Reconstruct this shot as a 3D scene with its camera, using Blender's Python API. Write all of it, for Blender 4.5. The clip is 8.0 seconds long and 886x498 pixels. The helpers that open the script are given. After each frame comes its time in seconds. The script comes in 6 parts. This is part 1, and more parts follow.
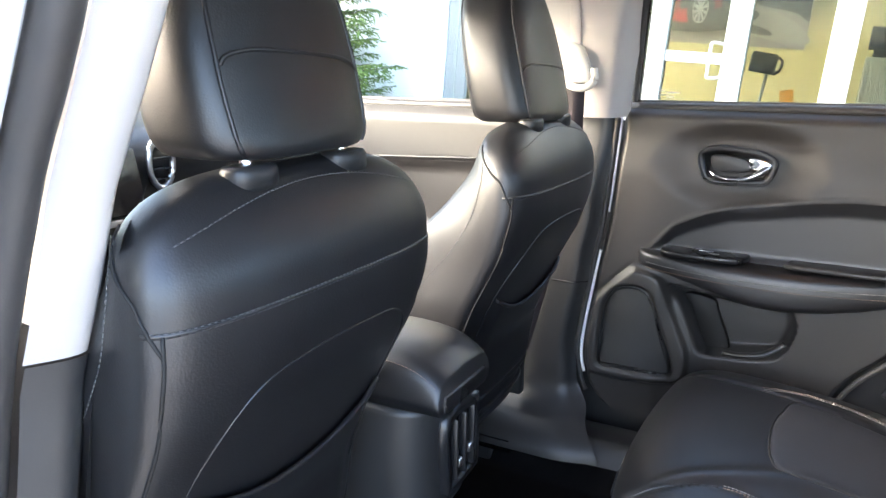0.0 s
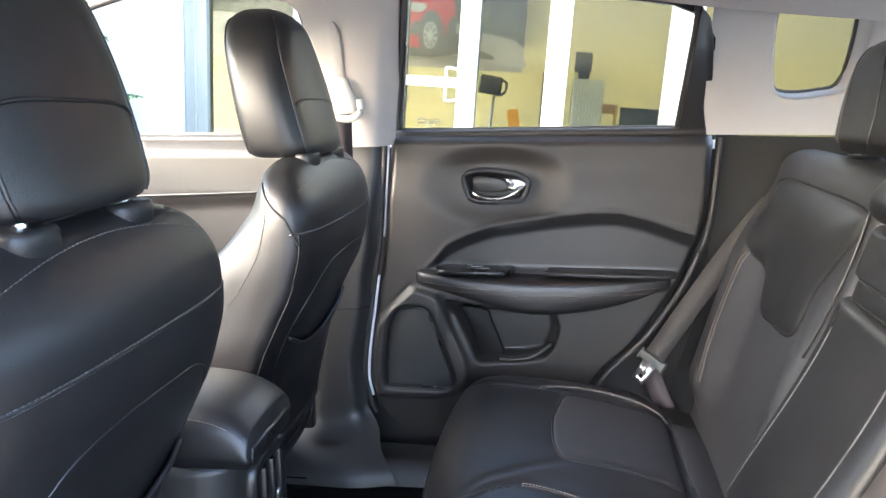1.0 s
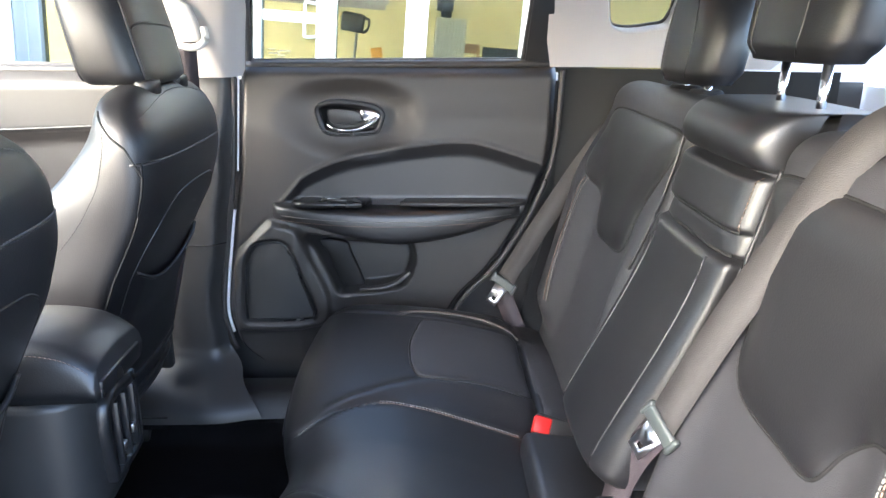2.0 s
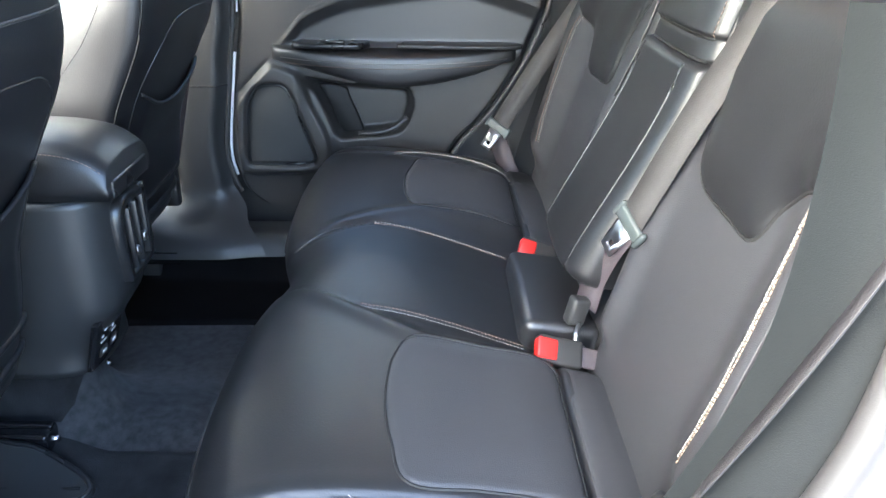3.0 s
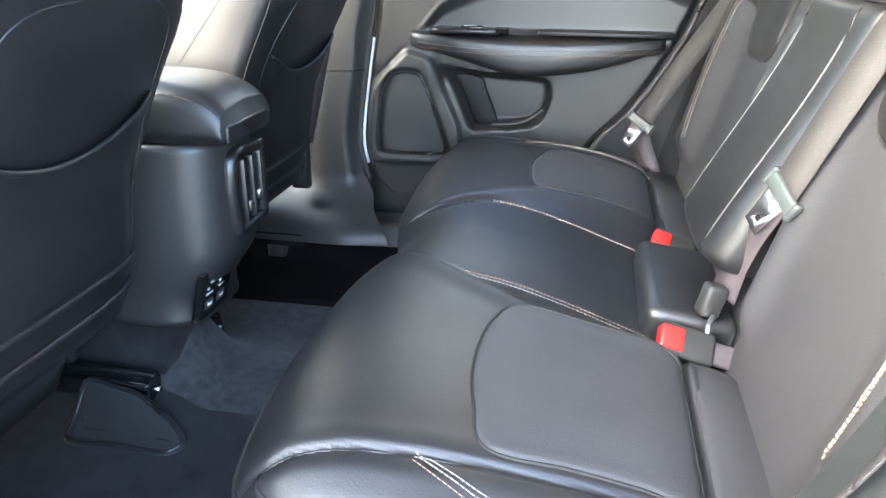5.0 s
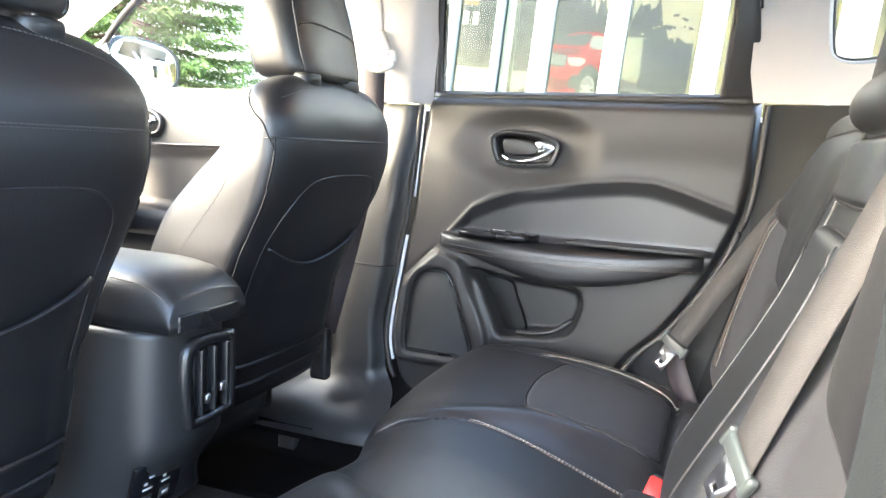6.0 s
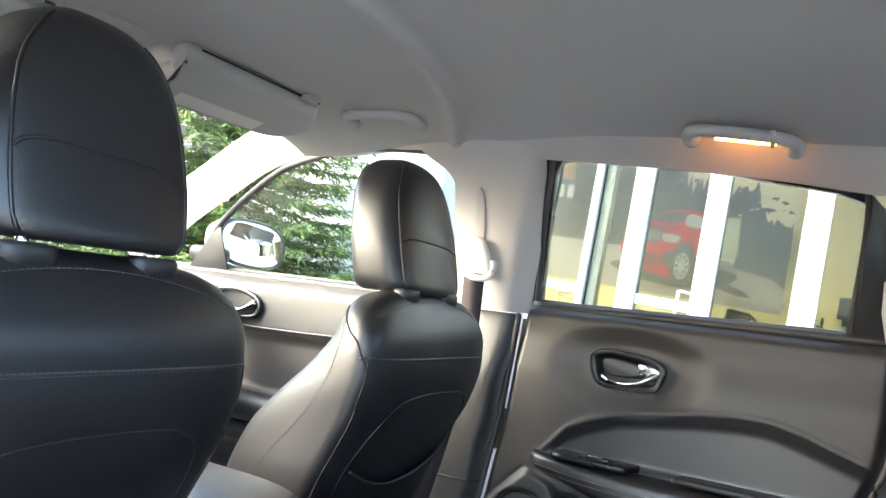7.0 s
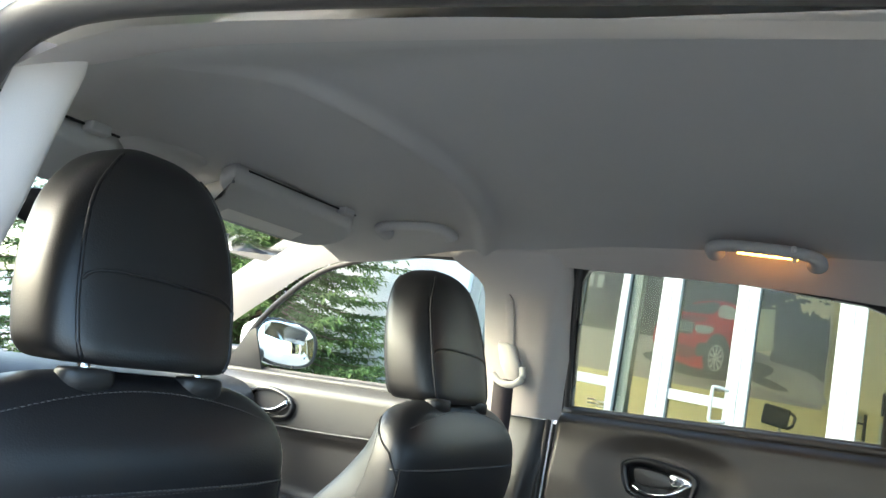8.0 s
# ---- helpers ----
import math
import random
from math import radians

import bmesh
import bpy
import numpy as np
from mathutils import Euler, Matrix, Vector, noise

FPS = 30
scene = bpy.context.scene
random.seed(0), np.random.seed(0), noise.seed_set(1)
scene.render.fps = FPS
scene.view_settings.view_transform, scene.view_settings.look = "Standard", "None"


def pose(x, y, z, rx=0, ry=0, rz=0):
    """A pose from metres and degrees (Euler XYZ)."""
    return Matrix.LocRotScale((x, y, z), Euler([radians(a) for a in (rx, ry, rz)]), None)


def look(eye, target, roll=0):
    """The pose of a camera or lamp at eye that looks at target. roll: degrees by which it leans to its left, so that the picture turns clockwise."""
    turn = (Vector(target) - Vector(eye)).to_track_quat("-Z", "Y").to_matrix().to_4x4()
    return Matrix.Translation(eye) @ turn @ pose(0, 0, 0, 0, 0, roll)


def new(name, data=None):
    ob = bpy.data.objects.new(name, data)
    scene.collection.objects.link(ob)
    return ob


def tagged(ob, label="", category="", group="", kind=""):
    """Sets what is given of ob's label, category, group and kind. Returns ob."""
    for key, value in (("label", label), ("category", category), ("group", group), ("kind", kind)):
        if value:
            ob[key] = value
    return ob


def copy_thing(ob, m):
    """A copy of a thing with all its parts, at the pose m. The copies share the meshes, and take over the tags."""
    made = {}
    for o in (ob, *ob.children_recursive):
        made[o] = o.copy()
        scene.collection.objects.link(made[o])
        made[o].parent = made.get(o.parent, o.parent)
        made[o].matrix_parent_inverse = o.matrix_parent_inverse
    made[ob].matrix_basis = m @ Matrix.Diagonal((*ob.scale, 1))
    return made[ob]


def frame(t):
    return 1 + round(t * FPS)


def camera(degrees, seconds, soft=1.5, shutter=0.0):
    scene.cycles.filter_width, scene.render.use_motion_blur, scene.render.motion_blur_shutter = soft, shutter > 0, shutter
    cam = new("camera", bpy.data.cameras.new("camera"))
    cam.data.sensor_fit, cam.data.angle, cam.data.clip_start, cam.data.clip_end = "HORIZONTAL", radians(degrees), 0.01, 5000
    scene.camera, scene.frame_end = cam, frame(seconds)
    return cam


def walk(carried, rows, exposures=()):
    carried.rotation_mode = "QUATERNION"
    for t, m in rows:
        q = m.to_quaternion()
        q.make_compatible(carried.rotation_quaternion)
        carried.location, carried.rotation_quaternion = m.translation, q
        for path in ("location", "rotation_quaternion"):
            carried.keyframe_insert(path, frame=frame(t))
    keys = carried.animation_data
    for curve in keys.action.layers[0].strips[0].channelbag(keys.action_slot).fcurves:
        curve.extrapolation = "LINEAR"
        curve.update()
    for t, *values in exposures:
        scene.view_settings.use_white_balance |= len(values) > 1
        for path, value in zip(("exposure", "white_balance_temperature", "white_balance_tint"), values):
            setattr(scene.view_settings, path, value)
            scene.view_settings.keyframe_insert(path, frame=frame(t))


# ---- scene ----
cam = camera(62.5, 8.0)
# the car stands nose-down on a slope; all that belongs to it is laid out level and then tipped by SLOPE
SLOPE = pose(0, 0, 0, 0, -4.2, 0)
PATH = [
    (0, (0.433, -0.978, 1.198), (-0.485, 0.73, 0.706), 0.3),
    (0.5, (0.379, -0.985, 1.228), (-0.233, 0.867, 0.785), -0.2),
    (1, (0.383, -0.999, 1.217), (0.085, 0.931, 0.782), -0.6),
    (1.5, (0.408, -1.016, 1.209), (0.351, 0.924, 0.727), -0.6),
    (1.7, (0.413, -1.018, 1.208), (0.433, 0.913, 0.69), -0.2),
    (2.8, (0.435, -1.118, 1.126), (0.506, 0.712, 0.321), 0.9),
    (3, (0.443, -1.138, 1.106), (0.481, 0.668, 0.247), 0.9),
    (3.5, (0.445, -1.188, 1.041), (0.369, 0.533, 0.025), 0.5),
    (4, (0.447, -1.195, 0.982), (0.284, 0.493, -0.078), 0.2),
    (4.2, (0.446, -1.187, 0.967), (0.246, 0.515, -0.066), 0.1),
    (5.3, (0.558, -1.029, 0.966), (0.095, 0.816, 0.35), 0.7),
    (5.5, (0.625, -0.986, 0.96), (0.072, 0.867, 0.45), 1.1),
    (6, (0.688, -0.93, 0.987), (-0.026, 0.917, 0.707), 3.0),
    (6.5, (0.668, -0.896, 1.05), (-0.197, 0.907, 0.995), 5.0),
    (7, (0.636, -0.883, 1.101), (-0.327, 0.865, 1.228), 6.8),
    (7.5, (0.632, -0.9, 1.125), (-0.385, 0.801, 1.398), 7.6),
    (8, (0.656, -0.933, 1.139), (-0.387, 0.737, 1.491), 7.4),
]
# stops, kelvin, tint of the phone's own exposure and white balance
EXPOSURES = [(0.0, 4.4, 6700, 9), (1.5, 4.4, 6400, 10), (2.8, 4.75, 6000, 4), (3.5, 4.72, 5850, 2), (4.2, 4.78, 5850, 2), (5.3, 5.32, 6650, 5), (5.8, 5.25, 6750, 6), (6.5, 4.75, 6600, 6), (7.0, 4.2, 6600, 5), (7.5, 3.8, 6450, 3), (8.0, 3.45, 6400, -1)]
walk(cam, [(t, SLOPE @ look(eye, target, roll)) for t, eye, target, roll in PATH], EXPOSURES)

# ---- world and light ----
world = bpy.data.worlds.new("sky")
world.use_nodes = True
scene.world = world
wn = world.node_tree.nodes
sky = wn.new("ShaderNodeTexSky")
sky.sky_type, sky.sun_disc = "NISHITA", False
sky.sun_elevation, sky.sun_rotation = radians(28), radians(230)
sky.air_density, sky.dust_density = 0.75, 2.4
wn["Background"].inputs["Strength"].default_value = 0.15
world.node_tree.links.new(sky.outputs[0], wn["Background"].inputs["Color"])
sun = new("sun", bpy.data.lights.new("sun", "SUN"))
sun.data.energy, sun.data.angle, sun.data.color = 0.30, radians(60), (1.0, 0.96, 0.90)
sun.matrix_world = look((-7.66, -6.43, 5.32), (0, 0, 0))

# ---- materials ----
def material(name, color, rough=0.5, metal=0.0, spec=0.5, bump=0.0, grain=400.0, cells=False, vary=0.12, blotch=6.0, coat=0.0, sheen=0.0, wear=0.06):
    """A surface with variation at two scales: fine relief of its grain, and broad blotches of tone and gloss."""
    m = bpy.data.materials.new(name)
    m.use_nodes = True
    n, l = m.node_tree.nodes, m.node_tree.links
    p = n["Principled BSDF"]
    p.inputs["Metallic"].default_value = metal
    p.inputs["Specular IOR Level"].default_value = spec
    p.inputs["Coat Weight"].default_value = coat
    p.inputs["Coat Roughness"].default_value = 0.08
    if sheen:
        p.inputs["Sheen Weight"].default_value = sheen
        p.inputs["Sheen Roughness"].default_value = 0.5
    at = n.new("ShaderNodeTexCoord")
    broad = n.new("ShaderNodeTexNoise")
    broad.inputs["Scale"].default_value, broad.inputs["Detail"].default_value = blotch, 5.0
    l.new(at.outputs["Object"], broad.inputs["Vector"])
    mix = n.new("ShaderNodeMixRGB")
    mix.inputs[1].default_value = (*[c * (1 - vary) for c in color], 1)
    mix.inputs[2].default_value = (*[min(1, c * (1 + vary)) for c in color], 1)
    l.new(broad.outputs["Fac"], mix.inputs[0])
    l.new(mix.outputs[0], p.inputs["Base Color"])
    span = n.new("ShaderNodeMapRange")
    span.inputs["To Min"].default_value, span.inputs["To Max"].default_value = max(0.02, rough - wear), min(1, rough + wear)
    l.new(broad.outputs["Fac"], span.inputs["Value"])
    l.new(span.outputs[0], p.inputs["Roughness"])
    if bump:
        if cells:
            fine = n.new("ShaderNodeTexVoronoi")
            fine.feature = "SMOOTH_F1"
            out = fine.outputs["Distance"]
        else:
            fine = n.new("ShaderNodeTexNoise")
            fine.inputs["Detail"].default_value = 3.0
            out = fine.outputs["Fac"]
        fine.inputs["Scale"].default_value = grain
        l.new(at.outputs["Object"], fine.inputs["Vector"])
        b = n.new("ShaderNodeBump")
        b.inputs["Strength"].default_value, b.inputs["Distance"].default_value = bump, 0.001
        l.new(out, b.inputs["Height"])
        l.new(b.outputs[0], p.inputs["Normal"])
    return m


def glass(name, tint=(1, 1, 1), rough=0.0, ior=1.22):
    """Thin pane: clear, with a Fresnel gloss."""
    m = bpy.data.materials.new(name)
    m.use_nodes = True
    n, l = m.node_tree.nodes, m.node_tree.links
    n.remove(n["Principled BSDF"])
    clear, gloss, mix, fr = n.new("ShaderNodeBsdfTransparent"), n.new("ShaderNodeBsdfGlossy"), n.new("ShaderNodeMixShader"), n.new("ShaderNodeFresnel")
    clear.inputs["Color"].default_value = (*tint, 1)
    gloss.inputs["Roughness"].default_value = rough
    fr.inputs["IOR"].default_value = ior
    l.new(fr.outputs[0], mix.inputs[0])
    l.new(clear.outputs[0], mix.inputs[1])
    l.new(gloss.outputs[0], mix.inputs[2])
    l.new(mix.outputs[0], n["Material Output"].inputs["Surface"])
    return m


def glow(name, color, strength):
    m = bpy.data.materials.new(name)
    m.use_nodes = True
    p = m.node_tree.nodes["Principled BSDF"]
    p.inputs["Base Color"].default_value = (*color, 1)
    p.inputs["Emission Color"].default_value = (*color, 1)
    p.inputs["Emission Strength"].default_value = strength
    return m


LEATHER = material("black leather", (0.0085, 0.0085, 0.0096), 0.42, spec=0.75, bump=0.14, grain=520, cells=True, vary=0.15)
LEATHER_SOFT = material("black perforated leather", (0.026, 0.026, 0.029), 0.55, spec=0.6, bump=0.28, grain=900, cells=True, vary=0.15)
PLASTIC = material("grained black plastic", (0.022, 0.022, 0.0225), 0.40, bump=0.2, grain=900)
PLASTIC_SMOOTH = material("satin black plastic", (0.012, 0.012, 0.013), 0.28, vary=0.1)
PIANO = material("gloss black plastic", (0.008, 0.008, 0.009), 0.12)
RUBBER = material("black rubber seal", (0.040, 0.037, 0.036), 0.52, bump=0.15, grain=500)
DOORSKIN = material("soft-touch black door trim", (0.026, 0.0235, 0.022), 0.47, bump=0.25, grain=700, vary=0.12, blotch=9)
CARPET = material("black carpet", (0.017, 0.0168, 0.0178), 0.95, spec=0.08, bump=1.0, grain=420, vary=0.9, blotch=20, sheen=0.07)
CARPET_LIGHT = material("worn charcoal carpet", (0.036, 0.0355, 0.0375), 0.95, spec=0.08, bump=1.0, grain=420, vary=0.85, blotch=60, sheen=0.10)
HEADLINING = material("grey knitted headlining", (0.42, 0.415, 0.41), 0.95, spec=0.1, bump=0.25, grain=1200, vary=0.03)
PILLAR = material("light grey pillar trim", (0.43, 0.405, 0.385), 0.62, bump=0.2, grain=900, vary=0.03)
CHROME = material("chrome", (0.82, 0.82, 0.84), 0.13, metal=1.0, vary=0.03)
SATIN = material("satin silver", (0.62, 0.62, 0.64), 0.3, metal=1.0, vary=0.05)
PAINT = material("white car paint", (0.80, 0.80, 0.80), 0.22, coat=0.8, vary=0.02)
RED = material("red buckle plastic", (0.45, 0.014, 0.012), 0.38, vary=0.06)
BELT = material("grey seat belt webbing", (0.036, 0.033, 0.032), 0.75, bump=0.6, grain=700, vary=0.08)
BELT_DARK = material("dark seat belt webbing", (0.050, 0.040, 0.044), 0.6, bump=0.6, grain=700, vary=0.08)
# dark webbing with the shadow on the left belt put into its colour
BELT_SHADED = material("shaded seat belt webbing", (0.014, 0.012, 0.013), 0.6, bump=0.6, grain=700, vary=0.08)
THREAD = material("pale grey thread", (0.25, 0.235, 0.215), 0.7, vary=0.2, blotch=300)
THREAD_DARK = material("charcoal thread", (0.085, 0.085, 0.085), 0.7, vary=0.2, blotch=300)
THREAD_TAN = material("copper thread", (0.20, 0.135, 0.10), 0.7, vary=0.2, blotch=300)
SEAM = material("seam shadow gap", (0.006, 0.006, 0.006), 0.7)
RUBBER_BLACK = material("matte black plastic", (0.006, 0.006, 0.006), 0.6, spec=0.3, bump=0.1, grain=600)
SHEET_BLACK = material("near-black floor sheet", (0.005, 0.005, 0.0055), 0.95, spec=0.05, bump=0.9, grain=420, vary=0.5, blotch=20)
KEEPER = material("grey-green plastic", (0.045, 0.053, 0.052), 0.42, vary=0.06)
MESH_GRILLE = material("perforated speaker mesh", (0.012, 0.012, 0.012), 0.55, bump=0.7, grain=1100, cells=True)
WHITE_PLASTIC = material("off-white plastic", (0.62, 0.60, 0.56), 0.45, vary=0.04)
WHITE_PRINT = material("white print", (0.8, 0.8, 0.8), 0.6)
GLASS = glass("window glass", (0.93, 0.96, 0.94))
SCREEN_GLASS = glass("windscreen glass", (0.88, 0.93, 0.90), 0.0, 1.05)
MIRROR = material("mirror glass", (0.9, 0.92, 0.92), 0.02, metal=1.0, vary=0.01, wear=0.005)
LAMP_GLOW = glow("warm lamp", (1.0, 0.36, 0.05), 3.4)

# ---- mesh tools ----
CAR = []


def mesh_of(name, verts, faces, mat, smooth=True):
    me = bpy.data.meshes.new(name)
    me.from_pydata([tuple(v) for v in verts], [], faces)
    me.materials.append(mat)
    b = bmesh.new()
    b.from_mesh(me)
    bmesh.ops.recalc_face_normals(b, faces=b.faces)
    b.to_mesh(me)
    b.free()
    if smooth:
        me.shade_smooth()
    return me


def thing(name, label, category, kind="", group="", at=(0, 0, 0), car=True):
    ob = new(name)
    ob.empty_display_size = 0.05
    ob.location = at
    if car:
        CAR.append(ob)
    return tagged(ob, label, category, group, kind)


def part(name, geo, mat, parent, label="", smooth=True):
    """One mesh object under a thing or a part; geo in the same frame as all else."""
    ob = new(name, mesh_of(name, *geo, mat, smooth))
    if parent is not None:
        ob.parent = parent
        if parent.parent is None:
            ob.matrix_parent_inverse = Matrix.Translation(parent.location).inverted()
    return tagged(ob, label)


def single(name, geo, mat, label, category, kind="structure", smooth=True, car=True):
    ob = new(name, mesh_of(name, *geo, mat, smooth))
    if car:
        CAR.append(ob)
    return tagged(ob, label, category, kind=kind)


def join(*geos):
    verts, faces = [], []
    for v, f in geos:
        k = len(verts)
        verts += [tuple(p) for p in v]
        faces += [tuple(i + k for i in q) for q in f]
    return verts, faces


def lerp(table, t):
    """A value read from pairs (t, value), straight between them."""
    if t <= table[0][0]:
        return table[0][1]
    for (a, va), (b, vb) in zip(table, table[1:]):
        if t <= b:
            return va + (vb - va) * (t - a) / (b - a)
    return table[-1][1]


def smooth_table(table, t):
    """The same, rounded off between the pairs."""
    xs = [p[0] for p in table]
    t = min(max(t, xs[0]), xs[-1])
    for (a, va), (b, vb) in zip(table, table[1:]):
        if t <= b:
            s = (t - a) / (b - a)
            return va + (vb - va) * s * s * (3 - 2 * s)
    return table[-1][1]


def curve(points, n=40, closed=False):
    """A Catmull-Rom curve through the points."""
    p = [np.array(q, float) for q in points]
    if closed:
        p = [p[-1]] + p + [p[0], p[1]]
    else:
        p = [2 * p[0] - p[1]] + p + [2 * p[-1] - p[-2]]
    spans = len(p) - 3
    out = []
    for k in range(n if closed else n + 1):
        s = k * spans / n
        i = min(int(s), spans - 1)
        u = s - i
        a, b, c, d = p[i:i + 4]
        out.append(0.5 * (2 * b + (c - a) * u + (2 * a - 5 * b + 4 * c - d) * u * u + (3 * b - a - 3 * c + d) * u ** 3))
    return out


def grid(fn, nu, nv, wrap=False):
    verts = [fn(i / nu, j / nv) for j in range(nv + 1) for i in range(nu if wrap else nu + 1)]
    w = nu if wrap else nu + 1
    faces = [(j * w + i, j * w + (i + 1) % w, (j + 1) * w + (i + 1) % w, (j + 1) * w + i) for j in range(nv) for i in range(nu)]
    return verts, faces


def loft(rings, cap=True):
    n = len(rings[0])
    verts = [tuple(p) for r in rings for p in r]
    faces = [(j * n + i, j * n + (i + 1) % n, (j + 1) * n + (i + 1) % n, (j + 1) * n + i) for j in range(len(rings) - 1) for i in range(n)]
    if cap:
        faces += [tuple(range(n))[::-1], tuple(range((len(rings) - 1) * n, len(rings) * n))]
    return verts, faces


def tube(path, r, n=8, flat=1.0, up=(0, 0, 1)):
    path = [np.array(p, float) for p in path]
    rings = []
    for i, p in enumerate(path):
        d = path[min(i + 1, len(path) - 1)] - path[max(i - 1, 0)]
        d /= np.linalg.norm(d) + 1e-9
        u = np.array(up, float)
        if abs(d @ u) > 0.95:
            u = np.array((1.0, 0, 0))
        a = np.cross(d, u)
        a /= np.linalg.norm(a)
        b = np.cross(a, d)
        rr = r(i / (len(path) - 1)) if callable(r) else r
        rings.append([p + rr * (math.cos(t) * a + flat * math.sin(t) * b) for t in np.linspace(0, 2 * math.pi, n, endpoint=False)])
    return loft(rings)


def ring_tube(path, r, n=8, up=(0, 0, 1)):
    """A tube along a closed path."""
    v, f = tube(list(path) + [path[0]], r, n, 1.0, up)
    return v, f[:-2]


def ribbon(path, face, width, thick):
    """A flat strap along a path; face: the way its flat side looks."""
    path = [np.array(p, float) for p in path]
    rings = []
    for i, p in enumerate(path):
        d = path[min(i + 1, len(path) - 1)] - path[max(i - 1, 0)]
        d /= np.linalg.norm(d) + 1e-9
        a = np.cross(d, np.array(face, float))
        a /= np.linalg.norm(a)
        b = np.cross(a, d)
        w, t = width / 2, thick / 2
        rings.append([p - w * a - t * b, p + w * a - t * b, p + w * a + t * b, p - w * a + t * b])
    return loft(rings)


def dashes(path, length=0.0045, gap=0.0025, r=0.00065):
    """Stitches: short threads along a path."""
    path = [np.array(p, float) for p in path]
    seg = [np.linalg.norm(b - a) for a, b in zip(path, path[1:])]
    at = np.r_[0, np.cumsum(seg)]
    line = np.array(path)

    def place(s):
        return np.array([np.interp(s, at, line[:, k]) for k in range(3)])
    geos, s = [], 0.0
    while s + length < at[-1]:
        geos.append(tube([place(s), place(s + length)], r, 4))
        s += length + gap
    return join(*geos)


def box(x0, x1, y0, y1, z0, z1, r=0.0, n=3):
    """A block with rounded edges."""
    b = bmesh.new()
    bmesh.ops.create_cube(b, size=1, matrix=Matrix.LocRotScale(((x0 + x1) / 2, (y0 + y1) / 2, (z0 + z1) / 2), None, (x1 - x0, y1 - y0, z1 - z0)))
    if r:
        bmesh.ops.bevel(b, geom=b.edges[:], offset=min(r, 0.49 * min(x1 - x0, y1 - y0, z1 - z0)), segments=n, profile=0.5, affect="EDGES")
    b.verts.index_update()
    geo = [tuple(v.co) for v in b.verts], [tuple(v.index for v in f.verts) for f in b.faces]
    b.free()
    return geo


def moved(geo, m):
    return [tuple(m @ Vector(v)) for v in geo[0]], geo[1]


def slab(outline, place, thick, r=0.0, n=2):
    """A plate with the outline (u, v) and rounded rims; place(u, v, w) sets it in space, w its thickness."""
    c = [np.array(p, float) for p in outline]
    m = len(c)
    area = sum(c[i][0] * c[(i + 1) % m][1] - c[(i + 1) % m][0] * c[i][1] for i in range(m))
    c = c if area > 0 else c[::-1]

    def inset(d):
        out = []
        for i in range(m):
            a, b, e = c[i - 1], c[i], c[(i + 1) % m]
            t = (e - a) / (np.linalg.norm(e - a) + 1e-9)
            out.append(b + d * np.array((-t[1], t[0])))
        return out
    levels = [(0, 0)]
    for k in range(n + 1 if r else 1):
        a = math.pi / 2 * (k / n if r else 1)
        levels.append((r * (1 - math.cos(a)), thick - r + r * math.sin(a)))
    rings = [[place(*q, w) for q in inset(d)] for d, w in levels]
    return loft(rings)


def tray(outline, place, depth, rim, steps=((0, 0), (0.35, 0.75), (1, 1))):
    """A dished plate: its rim lies at w = 0, its floor at -depth, rim wide slope between them."""
    c = [np.array(p, float) for p in outline]
    mid = sum(c) / len(c)
    rings = []
    for a, b in steps:
        rings.append([place(*(q + (mid - q) / np.linalg.norm(mid - q) * rim * a), -depth * b) for q in c])
    v, f = loft(rings)
    return v, f[:-2] + [f[-1]]


def hoop(outer, inner, place, thick):
    """A flat frame between two outlines of the same count."""
    rings = [[place(*q, 0) for q in outer], [place(*q, thick) for q in outer], [place(*q, thick) for q in inner], [place(*q, 0) for q in inner]]
    v, f = loft(rings + [rings[0]], cap=False)
    return v, f


def scaled(outline, k):
    c = np.array(outline, float)
    m = c.mean(0)
    return [tuple(m + (q - m) * k) for q in c]


def grown(outline, d):
    """The outline moved out by d (in: minus)."""
    c = [np.array(p, float) for p in outline]
    m = len(c)
    area = sum(c[i][0] * c[(i + 1) % m][1] - c[(i + 1) % m][0] * c[i][1] for i in range(m))
    s = -1 if area > 0 else 1
    out = []
    for i in range(m):
        t = c[(i + 1) % m] - c[i - 1]
        t = t / (np.linalg.norm(t) + 1e-9)
        out.append(tuple(c[i] + s * d * np.array((-t[1], t[0]))))
    return out


def depth_in(outline, x, y):
    """How far (x, y) lies inside the outline; outside: minus."""
    if not (min(q[0] for q in outline) - 0.06 < x < max(q[0] for q in outline) + 0.06 and min(q[1] for q in outline) - 0.06 < y < max(q[1] for q in outline) + 0.06):
        return -0.06
    best, inside = 1e9, False
    m = len(outline)
    for i in range(m):
        (ax, ay), (bx, by) = outline[i - 1], outline[i]
        dx, dy = bx - ax, by - ay
        t = max(0, min(1, ((x - ax) * dx + (y - ay) * dy) / (dx * dx + dy * dy + 1e-12)))
        best = min(best, math.hypot(x - ax - t * dx, y - ay - t * dy))
        if (ay > y) != (by > y) and x < (bx - ax) * (y - ay) / (by - ay) + ax:
            inside = not inside
    return best if inside else -best


def ease(a, b, t):
    t = max(0.0, min(1.0, (t - a) / (b - a)))
    return t * t * (3 - 2 * t)


def bell(t, w):
    return math.exp(-(t / w) ** 2)


